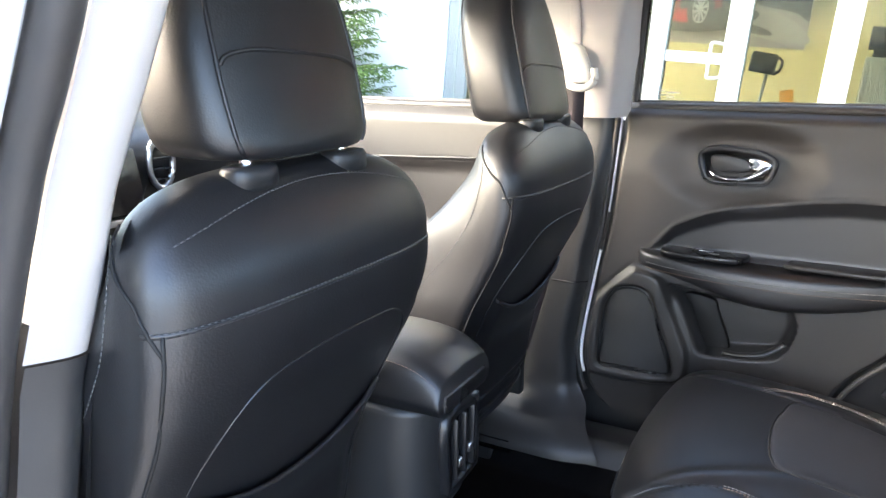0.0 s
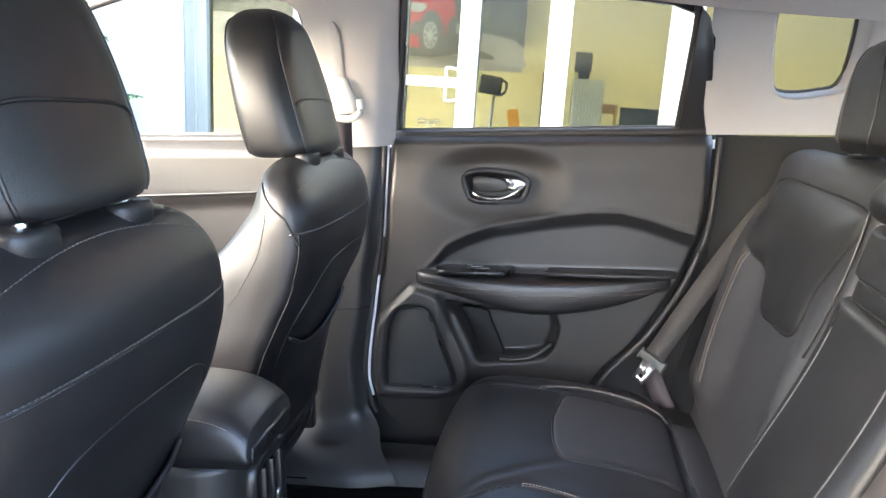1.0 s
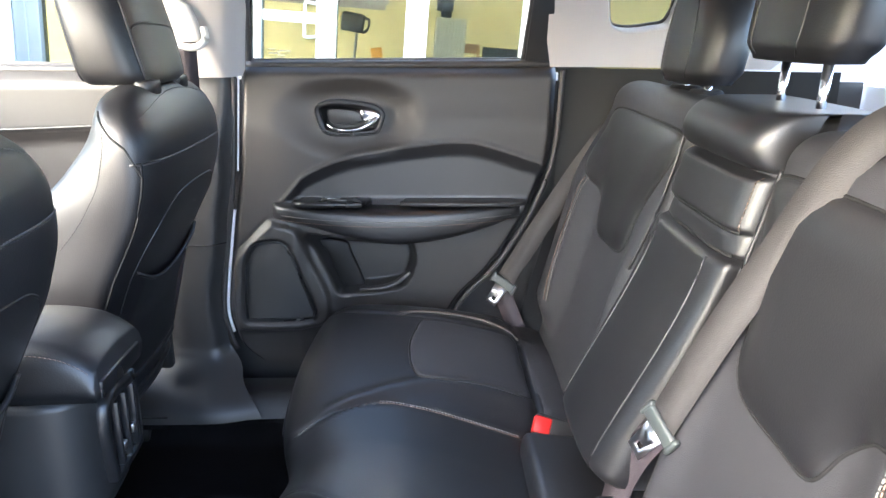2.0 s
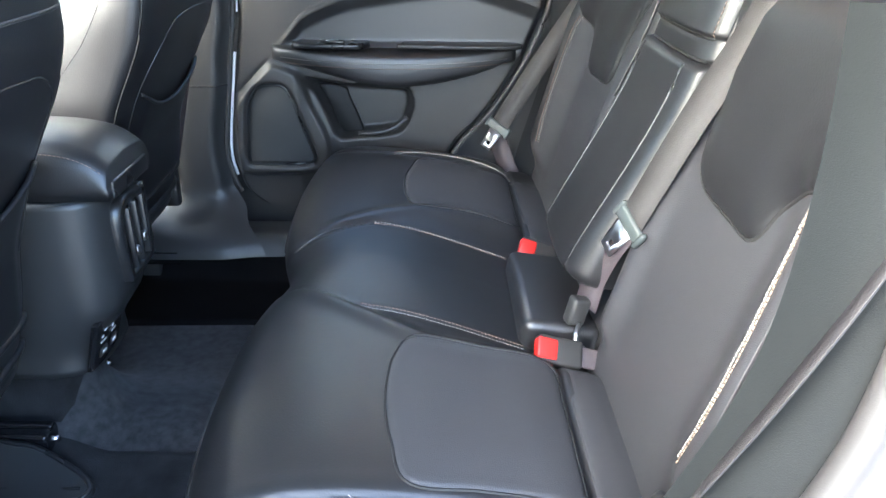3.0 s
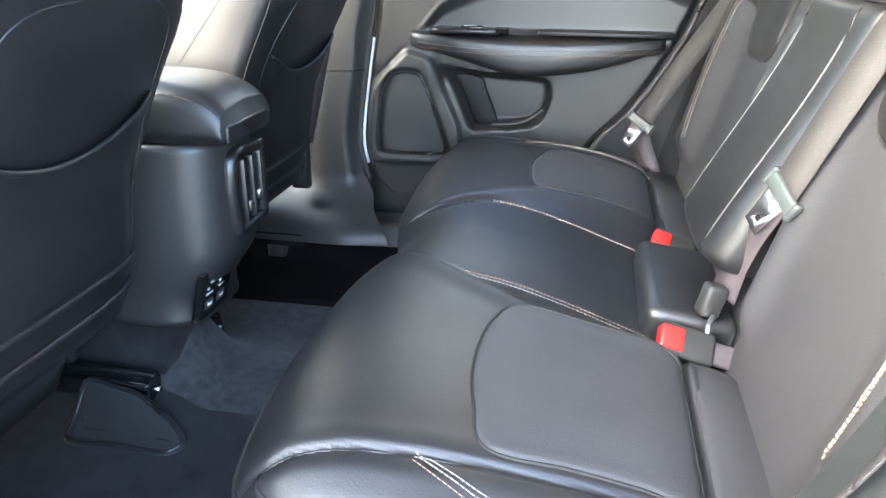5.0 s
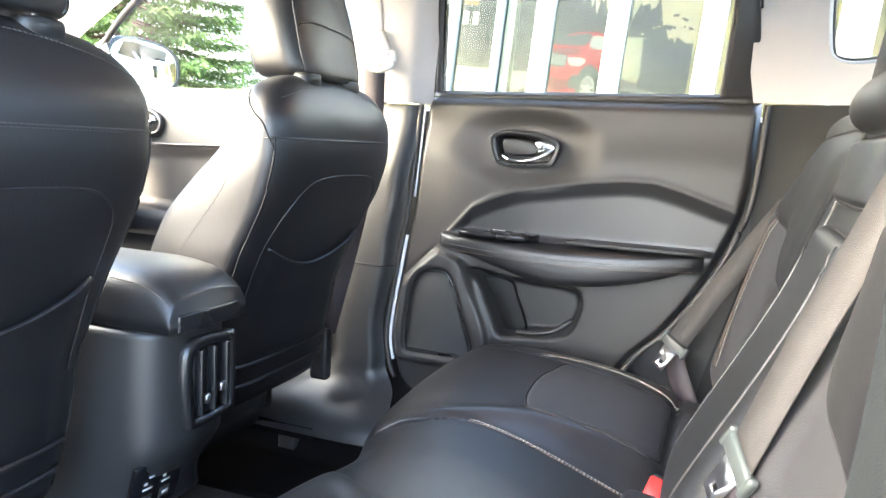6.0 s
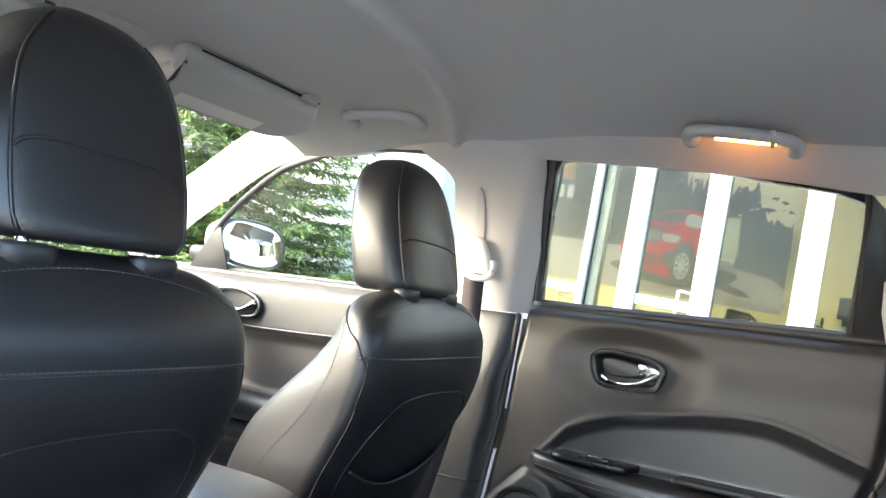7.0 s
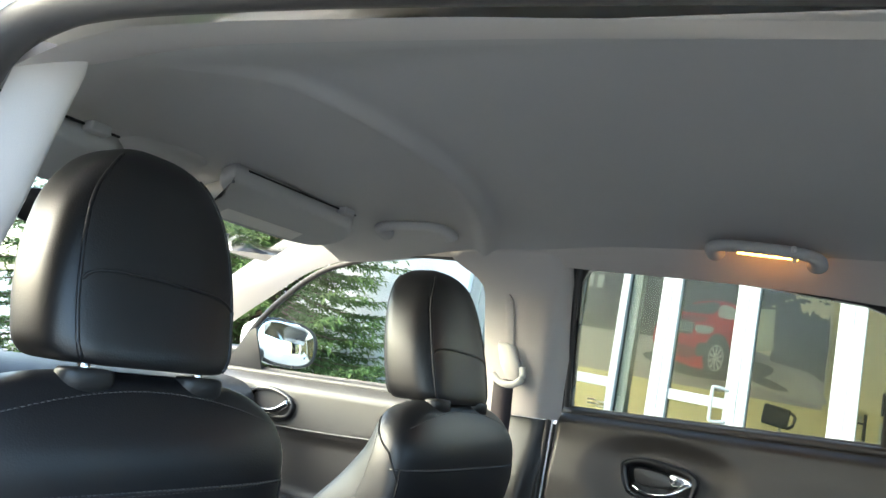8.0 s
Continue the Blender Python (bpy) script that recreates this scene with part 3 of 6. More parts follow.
part("rear_fillet", slab([(0.658, 1.10), (0.728, 1.095), (0.726, 1.14), (0.708, 1.30), (0.695, 1.35), (0.672, 1.372)], lambda u, v, w: (u, win_y(v) - 0.018 - w, v), 0.008, 0.003), PLASTIC, door, "black corner fillet behind the glass")
part("sill_roll", tube([(x, 0.742, 1.104 + 0.010 * x) for x in np.linspace(0.005, 0.725, 30)], 0.014, 10, 0.8), DOORSKIN, door)
part("sill_seal", tube([(x, 0.757, 1.114 + 0.010 * x) for x in np.linspace(0.005, 0.66, 20)], 0.005, 8), RUBBER, door)


def on_door(off=0.0):
    return lambda u, v, w: (u, door_y(u, v) - off - w, v)


# armrest: a long wedge, soft above, with a raised switch pod and stitched edge
def arm_ring(x):
    t = (x - 0.055) / 0.60
    top = 0.787 - 0.006 * math.sin(math.pi * t)
    low = 0.752 - 0.062 * math.sin(math.pi * min(1, t * 1.05)) ** 0.8 * (0.4 + 0.6 * ease(0, 0.5, t))
    out = 0.690 - 0.060 * math.sin(math.pi * min(1.0, max(0.0, t)) ** 0.8) ** 0.45
    mid, hz = (top + low) / 2, (top - low) / 2
    ring = []
    for k in range(24):
        a = 2 * math.pi * k / 24
        c, s = math.cos(a), math.sin(a)
        ring.append((x, 0.715 + (out - 0.715) * max(0, c) ** 0.36 if c > 0 else 0.715, mid + hz * math.copysign(abs(s) ** 0.5, s)))
    return ring


arm = part("armrest", loft([arm_ring(x) for x in np.linspace(0.058, 0.652, 50)]), LEATHER, door, "black leather armrest with pale stitching")
for off, mat in ((0.0, THREAD), (0.011, THREAD_TAN)):
    part("stitching", dashes([(x, 0.690 - 0.0605 * math.sin(math.pi * ((x - 0.055) / 0.60) ** 0.8) ** 0.45, 0.764 - off - 0.012 * math.sin(math.pi * (x - 0.055) / 0.6)) for x in np.linspace(0.08, 0.635, 80)], 0.005, 0.0015), mat, arm)
part("switch_pod", slab(curve([(0.12, 0.645), (0.25, 0.640), (0.285, 0.66), (0.28, 0.715), (0.13, 0.715)], 24, True), lambda u, v, w: (u, v, 0.785 + w), 0.012, 0.004), PLASTIC_SMOOTH, arm)
part("window_switch", moved(box(-0.026, 0.026, -0.009, 0.009, 0, 0.008, 0.003), pose(0.21, 0.668, 0.794, 0, 0, 0)), PLASTIC_SMOOTH, arm)
part("switch_mark", box(0.192, 0.222, 0.662, 0.664, 0.8015, 0.8028), SATIN, arm)
part("pull_cup", slab(curve([(0.385, 0.652), (0.63, 0.650), (0.642, 0.70), (0.40, 0.705), (0.375, 0.68)], 30, True), lambda u, v, w: (u, v, 0.786 + w), 0.010, 0.004), PLASTIC, arm)
# handle
BEZEL = curve([(0.168, 1.015), (0.200, 1.031), (0.250, 1.030), (0.305, 1.020), (0.329, 0.998), (0.316, 0.958), (0.29, 0.950), (0.215, 0.946), (0.186, 0.955), (0.172, 0.980)], 44, True)
bez = part("handle_bezel", hoop(BEZEL, grown(BEZEL, -0.013), lambda u, v, w: (u, 0.699 - w, v), 0.016), PLASTIC_SMOOTH, door, "satin black handle bezel")
part("bezel_edge", ring_tube([(u, 0.683, v) for u, v in grown(BEZEL, -0.002)], 0.0022, 6), PLASTIC_SMOOTH, bez)
part("handle_cup", tray(grown(BEZEL, -0.011), lambda u, v, w: (u, 0.690 - w, v), 0.03, 0.02), PLASTIC, door)
part("pull_pad", slab(curve([(0.200, 1.010), (0.262, 1.006), (0.276, 0.990), (0.270, 0.977), (0.215, 0.974), (0.198, 0.985)], 28, True), lambda u, v, w: (u, 0.700 - w, v), 0.010, 0.004), PLASTIC, door)
lever = part("pull_lever", tube(curve([(0.190, 0.695, 0.975), (0.215, 0.680, 0.964), (0.25, 0.674, 0.962), (0.285, 0.676, 0.972), (0.312, 0.688, 0.992)], 26), lambda t: 0.0042 + 0.0042 * ease(0.45, 0.95, t), 10, 0.9), CHROME, door, "chrome pull lever")
part("lock_slide", slab(curve([(0.276, 1.009), (0.312, 1.003), (0.316, 0.987), (0.278, 0.985)], 20, True), lambda u, v, w: (u, 0.692 - w, v), 0.012, 0.004), CHROME, door, "chrome lock slide")
# speaker and pocket
spk = part("speaker_grille", slab(grown(SPEAKER, -0.013), lambda u, v, w: (u, 0.690 - w, v), 0.004, 0.002), MESH_GRILLE, door, "perforated black speaker mesh")
part("speaker_rim", ring_tube([(u, door_y(u, v) - 0.001, v) for u, v in grown(SPEAKER, -0.010)], 0.0035, 6), PLASTIC_SMOOTH, spk)
# flat black plate on the pocket floor: shade of a recess, as colour
part("pocket_shade", slab(curve([(0.160, 0.678), (0.222, 0.672), (0.238, 0.640), (0.268, 0.556), (0.225, 0.550), (0.200, 0.585), (0.178, 0.64)], 40, True), lambda u, v, w: (u, 0.752 - w, v), 0.012, 0.004), RUBBER_BLACK, door, "flat black plate painted as the shade of a recess")
part("pocket_lip", tube(curve([(0.262, 0.682, 0.568), (0.30, 0.674, 0.572), (0.345, 0.678, 0.582), (0.385, 0.688, 0.61)], 24), 0.010, 8, 0.6), PLASTIC, door, "lit rim of the map pocket")
part("door_seal", tube([(lerp(D_FRONT, z) - 0.012, 0.700, z) for z in np.linspace(0.40, 1.10, 50)], 0.006, 8), RUBBER, door)
part("rear_seal", tube([(lerp(D_REAR, z) + 0.010, 0.700, z) for z in np.linspace(0.42, 1.10, 50)], 0.006, 8), RUBBER, door)
part("edge_trim", tube([(lerp(D_FRONT, z) - 0.004, 0.706, z) for z in np.linspace(0.445, 0.765, 40)], 0.0042, 8), PAINT, door, "white painted door edge")
part("edge_trim", tube([(lerp(D_FRONT, z) - 0.003, 0.706, z) for z in np.linspace(0.86, 1.085, 30)], 0.0026, 8), PAINT, door, "white painted door edge")

# ---- front seats ----
SEAT_Y = -0.387
XBACK = [(0.36, -0.20), (0.48, -0.155), (0.574, -0.13), (0.69, -0.112), (0.79, -0.072), (0.89, -0.020), (0.96, 0.0), (1.03, 0.002), (1.10, -0.02)]
HALF = [(0.36, 0.18), (0.5, 0.195), (0.6, 0.205), (0.8, 0.218), (0.95, 0.226), (1.12, 0.226)]
TOP = 1.103


def seat_size(z):
    t = max(0.0, (z - 0.90) / (TOP - 0.90))
    return smooth_table(HALF, z) * (1 - t ** 6) ** 0.36, (1 - t ** 7) ** 0.5, lerp(XBACK, z) * 0.5 + 0.5 * lerp(XBACK, z + 0.02)


def seat_ring(z, n=64):
    w, d, xb = seat_size(z)
    out = []
    for k in range(n):
        a = 2 * math.pi * k / n
        c, s = math.cos(a), math.sin(a)
        u = math.copysign(abs(c) ** (2 / 3.4), c)
        if s >= 0:
            x = xb - 0.05 + 0.05 * d * s ** (2 / 2.6)
        else:
            x = xb - 0.05 - (0.060 + 0.185 * bell(abs(u) - 0.82, 0.2) * ease(1.08, 0.82, z)) * d * abs(s) ** (2 / 3.0)
        out.append((x, SEAT_Y + w * u, z))
    return out


def seat_rear(y, z, off=0.0):
    """A point on the rear face of the backrest."""
    w, d, xb = seat_size(z)
    u = max(-0.999, min(0.999, (y - SEAT_Y) / w))
    c = abs(u) ** 1.7
    s = math.sqrt(max(0, 1 - c * c))
    return xb - 0.05 + 0.05 * d * s ** (2 / 2.6) + off, y, z


def seat_side(z, a, off=0.0, side=-1):
    """A point round the flank of the backrest; a: degrees from the side towards the rear (minus: the front)."""
    w, d, xb = seat_size(z)
    c, s = math.cos(radians(a)), math.sin(radians(a))
    u = abs(c) ** (2 / 3.4) * side
    if s >= 0:
        x = xb - 0.05 + (0.05 * d) * s ** (2 / 2.6)
    else:
        x = xb - 0.05 - (0.060 + 0.185 * bell(abs(u) - 0.82, 0.2) * ease(1.08, 0.82, z)) * d * abs(s) ** (2 / 3.0)
    return x + off * s, SEAT_Y + (w + off * abs(c)) * u, z


seat = thing("front_seat", "black leather front seat with headrest and rear map pocket", "car seat", group="front seats", at=(-0.35, SEAT_Y, 0.21))
zs = list(np.linspace(0.468, 0.90, 28)) + [0.90 + (TOP - 0.90) * math.sin(math.pi / 2 * k / 26) for k in range(1, 26)] + [TOP - 0.0004]
back = part("backrest", loft([seat_ring(z) for z in zs]), LEATHER, seat)
for z in (0.987, 0.9835):
    part("cross_seam", dashes([seat_rear(SEAT_Y + y, z, 0.0006) for y in np.linspace(-0.222, 0.222, 60)], 0.0042, 0.002, 0.0007), THREAD_DARK, back)
part("cross_welt", tube([seat_rear(SEAT_Y + y, 0.985, -0.0008) for y in np.linspace(-0.224, 0.224, 60)], 0.0026, 6), LEATHER, back)
part("shoulder_seam", dashes([seat_rear(SEAT_Y + y, 1.086 - 0.9 * y * y, 0.0008) for y in np.linspace(-0.19, 0.19, 50)], 0.0042, 0.002, 0.0007), THREAD_DARK, back)
for side in (-1, 1):
    part("flank_seam", tube([seat_side(z, 24, 0.0004, side) for z in np.linspace(0.475, 0.985, 40)], 0.0020, 6), SEAM, back)
    part("flank_stitching", dashes([seat_side(z, -14 - 20 * ease(0.98, 0.6, z), 0.001, side) for z in np.linspace(0.48, 1.06, 50)], 0.0042, 0.002, 0.0007), THREAD_DARK, back)
    part("yoke_seam", tube([seat_side(0.965 + 0.10 * t, 24 - 46 * t, 0.0004, side) for t in np.linspace(0, 1, 16)], 0.0018, 6), SEAM, back)


# map pocket on the rear face
def pocket_top(y):
    return 0.742 + 1.9 * (y - 0.02) ** 2 + 0.10 * y


def pocket_face(u, v):
    y = -0.165 + 0.33 * u
    z0, z1 = 0.552, pocket_top(y)
    z = z0 + (z1 - z0) * v
    rim = min(u, 1 - u) * 0.33
    return seat_rear(SEAT_Y + y, z, 0.001 + 0.007 * ease(0, 0.04, rim) * ease(0.0, 0.1, v) + 0.002 * ease(0.7, 1.0, v))


pk = part("map_pocket", grid(pocket_face, 40, 26), LEATHER, seat)
part("pocket_hem", tube([pocket_face(u, 1.0) for u in np.linspace(0.02, 0.98, 40)], 0.0038, 8), LEATHER, pk)
part("arch_seam", tube(curve([seat_rear(SEAT_Y + y, z, 0.0) for y, z in ((-0.168, 0.66), (-0.166, 0.78), (-0.15, 0.86), (-0.11, 0.905), (-0.04, 0.918), (0.06, 0.918), (0.12, 0.910), (0.158, 0.875), (0.168, 0.78), (0.170, 0.66))], 70), 0.0016, 6), LEATHER, back)
part("lower_welt", tube([seat_rear(SEAT_Y + y, 0.508, 0.002) for y in np.linspace(-0.18, 0.18, 30)], 0.006, 8), LEATHER, back)
part("lower_hem", tube([seat_rear(SEAT_Y + y, 0.553, 0.002) for y in np.linspace(-0.18, 0.18, 30)], 0.0055, 8), LEATHER, back)


# headrest: leans forward, narrower at the top, flat rear panel between welts
HEAD_LOW = 1.109


def head_ring(z, n=56):
    t = (z - HEAD_LOW) / (1.370 - HEAD_LOW)
    wide = 0.122 + 0.012 * math.sin(math.pi * min(1, t * 1.2)) - 0.035 * max(0, t) ** 2
    round_top = (1 - max(0, (t - 0.62) / 0.38) ** 2.6) ** 0.42 if t < 1 else 0.03
    round_low = (1 - max(0, (0.10 - t) / 0.10) ** 2.2) ** 0.5 * 0.16 + 0.84 if t < 0.10 else 1.0
    w = max(0.004, wide * round_top * round_low)
    d = max(0.004, (0.062 - 0.006 * t) * (1 - max(0, (t - 0.80) / 0.20) ** 2.4) ** 0.5 * round_low) if t < 1 else 0.004
    cx = -0.092 - 0.055 * t
    out = []
    for k in range(n):
        a = 2 * math.pi * k / n
        c, s = math.cos(a), math.sin(a)
        u = math.copysign(abs(c) ** (2 / 3.2), c)
        out.append((cx + d * math.copysign(abs(s) ** (2 / 2.9), s) - (0.018 * u * u if s < 0 else 0.0), SEAT_Y + 0.010 + w * u, z))
    return out


def head_point(z, a, off=0.0008, side=1):
    r = head_ring(z, 720)
    p = np.array(r[int(round(a * 2)) % 720])
    c = np.array((-0.092 - 0.055 * (z - HEAD_LOW) / 0.27, SEAT_Y, z))
    d = p - c
    return tuple(p + off * d / (np.linalg.norm(d) + 1e-9))


hz = [HEAD_LOW + 0.27 * t for t in (0, 0.006, 0.015, 0.03, 0.05, 0.07, 0.10)] + list(np.linspace(1.15, 1.31, 16)) + [1.31 + 0.0597 * math.sin(math.pi / 2 * k / 16) for k in range(1, 17)]
head = part("headrest", loft([head_ring(z) for z in hz]), LEATHER, seat)
for side in (1, -1):
    k0, k1 = (44, 38) if side == 1 else (136, 142)
    part("rear_welt", tube([head_point(z, k0 + (k1 - k0) * ease(1.20, 1.33, z), 0.0004) for z in np.linspace(1.114, 1.350, 40)], 0.0025, 6), LEATHER, head)
    part("front_welt", tube([head_point(z, 360 - 40 if side == 1 else 220, 0.0004) for z in np.linspace(1.116, 1.350, 40)], 0.0025, 6), LEATHER, head)
part("yoke_welt", tube(curve([head_point(z, a, 0.0004) for z, a in ((1.196, 134), (1.204, 128), (1.209, 116), (1.210, 100), (1.206, 80), (1.200, 60), (1.188, 40))], 50), 0.0024, 6), LEATHER, head)
for y in (-0.0745, 0.0745):
    post = part("headrest_post", tube([(-0.050, SEAT_Y + y, 1.08), (-0.066, SEAT_Y + y, 1.140)], 0.0065, 14), CHROME, head, "chrome post")
    part("post_guide", loft([box_ring(-0.052, SEAT_Y + y, hx, hy, z, 24, 2.6) for z, hx, hy in ((1.080, 0.020, 0.031), (1.1005, 0.020, 0.030), (1.1045, 0.018, 0.028), (1.1055, 0.010, 0.018))]), PLASTIC, seat, "black post collar")
# seat cushion, side shield, runners
part("cushion", loft([[(x, y, z) for y, z in [(SEAT_Y + hw * math.copysign(abs(math.cos(a)) ** 0.6, math.cos(a)), zc + hzz * math.copysign(abs(math.sin(a)) ** 0.6, math.sin(a))) for a in np.linspace(0, 2 * math.pi, 40, endpoint=False)]]
                      for x, hw, zc, hzz in ((-0.66, 0.20, 0.45, 0.04), (-0.64, 0.245, 0.45, 0.08), (-0.5, 0.255, 0.45, 0.085), (-0.38, 0.25, 0.44, 0.085), (-0.30, 0.24, 0.45, 0.07), (-0.27, 0.2, 0.46, 0.05))]), LEATHER, seat)
part("base_shield", loft([box_ring(x, SEAT_Y, 0.02, hw, z, 24, 5) for x, hw, z in ((-0.34, 0.18, 0.30), (-0.33, 0.20, 0.34), (-0.32, 0.195, 0.40), (-0.32, 0.18, 0.44))]), PLASTIC, seat)
for side in (-1, 1):
    part("side_shield", box(-0.62, -0.33, SEAT_Y + side * 0.235 - 0.012, SEAT_Y + side * 0.235 + 0.012, 0.31, 0.46, 0.011), PLASTIC, seat)
    run = part("runner", box(-0.70, -0.195, SEAT_Y + side * 0.245 - 0.022, SEAT_Y + side * 0.245 + 0.022, 0.252, 0.29, 0.006), PIANO, seat, "black steel seat runner")
    part("runner_rail", box(-0.70, -0.19, SEAT_Y + side * 0.245 - 0.008, SEAT_Y + side * 0.245 + 0.008, 0.288, 0.302, 0.004), PIANO, run)
    part("runner_bolt", tube([(-0.203, SEAT_Y + side * 0.245, 0.27), (-0.186, SEAT_Y + side * 0.245, 0.27)], 0.006, 10), CHROME, run, "bright steel bolt")
    part("seat_leg", box(-0.30, -0.25, SEAT_Y + side * 0.245 - 0.02, SEAT_Y + side * 0.245 + 0.02, 0.206, 0.26, 0.006), PLASTIC, seat)
passenger = copy_thing(seat, pose(-0.35, SEAT_Y + 0.712, 0.21))
CAR.append(passenger)
for ob in passenger.children:
    if ob.name.startswith("headrest"):
        ob.location.z -= 0.012

FOOT = curve([(-0.31, 0.012), (-0.22, 0.008), (-0.135, 0.008), (-0.110, 0.018), (-0.104, 0.036), (-0.125, 0.060), (-0.165, 0.084), (-0.205, 0.104), (-0.24, 0.110), (-0.31, 0.112)], 50, True)


def foot_at(u, v, w):
    return u, -0.250 + 0.80 * v - 0.35 * w + 0.014 * math.sin(math.pi * v / 0.11), 0.205 + 0.62 * v + 0.75 * w - 0.016 * math.sin(math.pi * v / 0.11)


foot = part("foot_cover", slab(FOOT, foot_at, 0.024, 0.009, 4), PLASTIC, seat, "black moulded runner end cover")
part("cover_rim", ring_tube([foot_at(u, v, 0.022) for u, v in grown(FOOT, -0.006)], 0.0045, 8), PLASTIC_SMOOTH, foot)
part("cover_crease", tube([foot_at(u, 0.034, 0.0245) for u in np.linspace(-0.29, -0.125, 20)], 0.003, 6), PLASTIC_SMOOTH, foot)

# ---- centre console ----
CX = -0.045
cons = thing("center_console", "black centre console with padded lid and rear air vents", "car console", at=(-0.2, MID, 0.21))


def cons_ring(z, x0=-0.62):
    """The console's body at a height: rounded rear corners, drawn in below the vents."""
    xr = CX - 0.012 - 0.050 * ease(0.52, 0.42, z) - 0.02 * ease(0.36, 0.25, z)
    hw = 0.085 + 0.025 * ease(0.45, 0.25, z)
    c = -0.045
    return [(x0, c - hw, z), (xr - 0.06, c - hw - 0.008, z), (xr - 0.03, c - hw, z), (xr - 0.010, c - hw + 0.014, z), (xr, c - hw + 0.034, z), (xr + 0.004, c, z),
            (xr, c + hw - 0.030, z), (xr - 0.008, c + hw - 0.010, z), (xr - 0.03, c + hw, z), (xr - 0.06, c + hw + 0.006, z), (x0, c + hw, z)]


part("body", loft([cons_ring(z) for z in np.linspace(0.392, 0.695, 28)]), PLASTIC, cons)
part("carpet_skirt", loft([[(-0.62, -0.045 - w, z), (x, -0.045 - w, z), (x + 0.015, -0.045 - w + 0.02, z), (x + 0.015, -0.045 + w - 0.02, z), (x, -0.045 + w, z), (-0.62, -0.045 + w, z)] for z, w, x in ((0.21, 0.075, -0.20), (0.30, 0.07, -0.19), (0.40, 0.065, -0.17))]), CARPET, cons, "black carpeted base")


def lid_ring(x):
    t = max(0.0, (x + 0.12) / (CX + 0.018 + 0.12))
    top = 0.782 + 0.006 * ease(-0.05, -0.16, x) - 0.034 * t ** 3
    hw = 0.090 - 0.004 * t
    c = -0.045
    side = [(hw - 0.002, 0.700), (hw + 0.002, 0.720), (hw, top - 0.030), (hw - 0.005, top - 0.015), (hw - 0.014, top - 0.006), (hw - 0.030, top)]
    pts = [(c - w, z) for w, z in side] + [(c, top + 0.004)] + [(c + w, z) for w, z in side[::-1]]
    return [(x, y, z) for y, z in pts]


lid = part("lid", loft([lid_ring(x) for x in list(np.linspace(-0.40, CX - 0.01, 24)) + [CX, CX + 0.008, CX + 0.014, CX + 0.017]]), LEATHER, cons, "padded black leather armrest lid")
for k in (3, 9):
    part("lid_stitching", dashes([(lambda p: (p[0], p[1] + (0.001 if k == 9 else -0.001), p[2] + 0.001))(lid_ring(x)[k]) for x in np.linspace(-0.39, CX + 0.014, 40)], 0.0045, 0.002), THREAD_TAN, lid)
part("lid_catch", box(CX + 0.012, CX + 0.021, -0.115, 0.025, 0.698, 0.726, 0.004), PLASTIC_SMOOTH, lid)
vent = part("vent_bezel", hoop(curve([(-0.075, 0.668), (0.02, 0.672), (0.034, 0.66), (0.034, 0.555), (0.02, 0.540), (-0.06, 0.536), (-0.075, 0.55)], 40, True), scaled(curve([(-0.075, 0.668), (0.02, 0.672), (0.034, 0.66), (0.034, 0.555), (0.02, 0.540), (-0.06, 0.536), (-0.075, 0.55)], 40, True), 0.80), lambda u, v, w: (CX - 0.012 + w, u, v), 0.016), PLASTIC_SMOOTH, cons, "satin black vent surround")
part("vent_throat", box(CX - 0.022, CX - 0.006, -0.066, 0.026, 0.548, 0.662), SEAM, vent)
for k in range(3):
    part("vent_blade", moved(box(-0.004, 0.010, -0.003, 0.003, -0.053, 0.053, 0.002), pose(CX - 0.002, -0.050 + 0.030 * k, 0.605, 0, 0, 12)), PLASTIC_SMOOTH, vent)
for k, z in ((0, 0.575), (1, 0.585)):
    part("vent_thumbwheel", box(CX - 0.004, CX + 0.006, -0.038 + 0.036 * k, -0.026 + 0.036 * k, z - 0.008, z + 0.008, 0.003), SATIN, vent)
xp = CX - 0.064


def port_at(u, v, w):
    """On the console's lower rear face, leaning back towards its foot."""
    return xp + 0.006 + 0.26 * (v - 0.44) - 0.10 * max(0.0, -0.10 - u) + w, u, v


port = part("port_panel", slab(curve([(-0.128, 0.400), (-0.050, 0.402), (-0.036, 0.414), (-0.034, 0.480), (-0.046, 0.492), (-0.126, 0.488), (-0.134, 0.478), (-0.134, 0.412)], 40, True), port_at, 0.010, 0.003), PIANO, cons, "gloss black charging port panel")
for k in range(2):
    u0 = -0.108 + 0.038 * k
    part("usb_port", slab([(u0 - 0.010, 0.418), (u0 + 0.010, 0.418), (u0 + 0.010, 0.434), (u0 - 0.010, 0.434)], lambda u, v, w: port_at(u, v, w + 0.010), 0.003, 0.001), PLASTIC, port)
    part("port_tongue", slab([(u0 - 0.006, 0.424), (u0 + 0.006, 0.424), (u0 + 0.006, 0.429), (u0 - 0.006, 0.429)], lambda u, v, w: port_at(u, v, w + 0.013), 0.001), WHITE_PRINT, port)
    for j, (dx, hw, hz) in enumerate(((0, 0.009, 0.0016), (-0.005, 0.003, 0.0022), (0.004, 0.0045, 0.0016))):
        z = 0.446 + 0.0095 * j
        part("port_mark", slab([(u0 + dx - hw, z - hz), (u0 + dx + hw, z - hz), (u0 + dx + hw, z + hz), (u0 + dx - hw, z + hz)], lambda u, v, w: port_at(u, v, w + 0.0102), 0.0008), WHITE_PRINT, port)

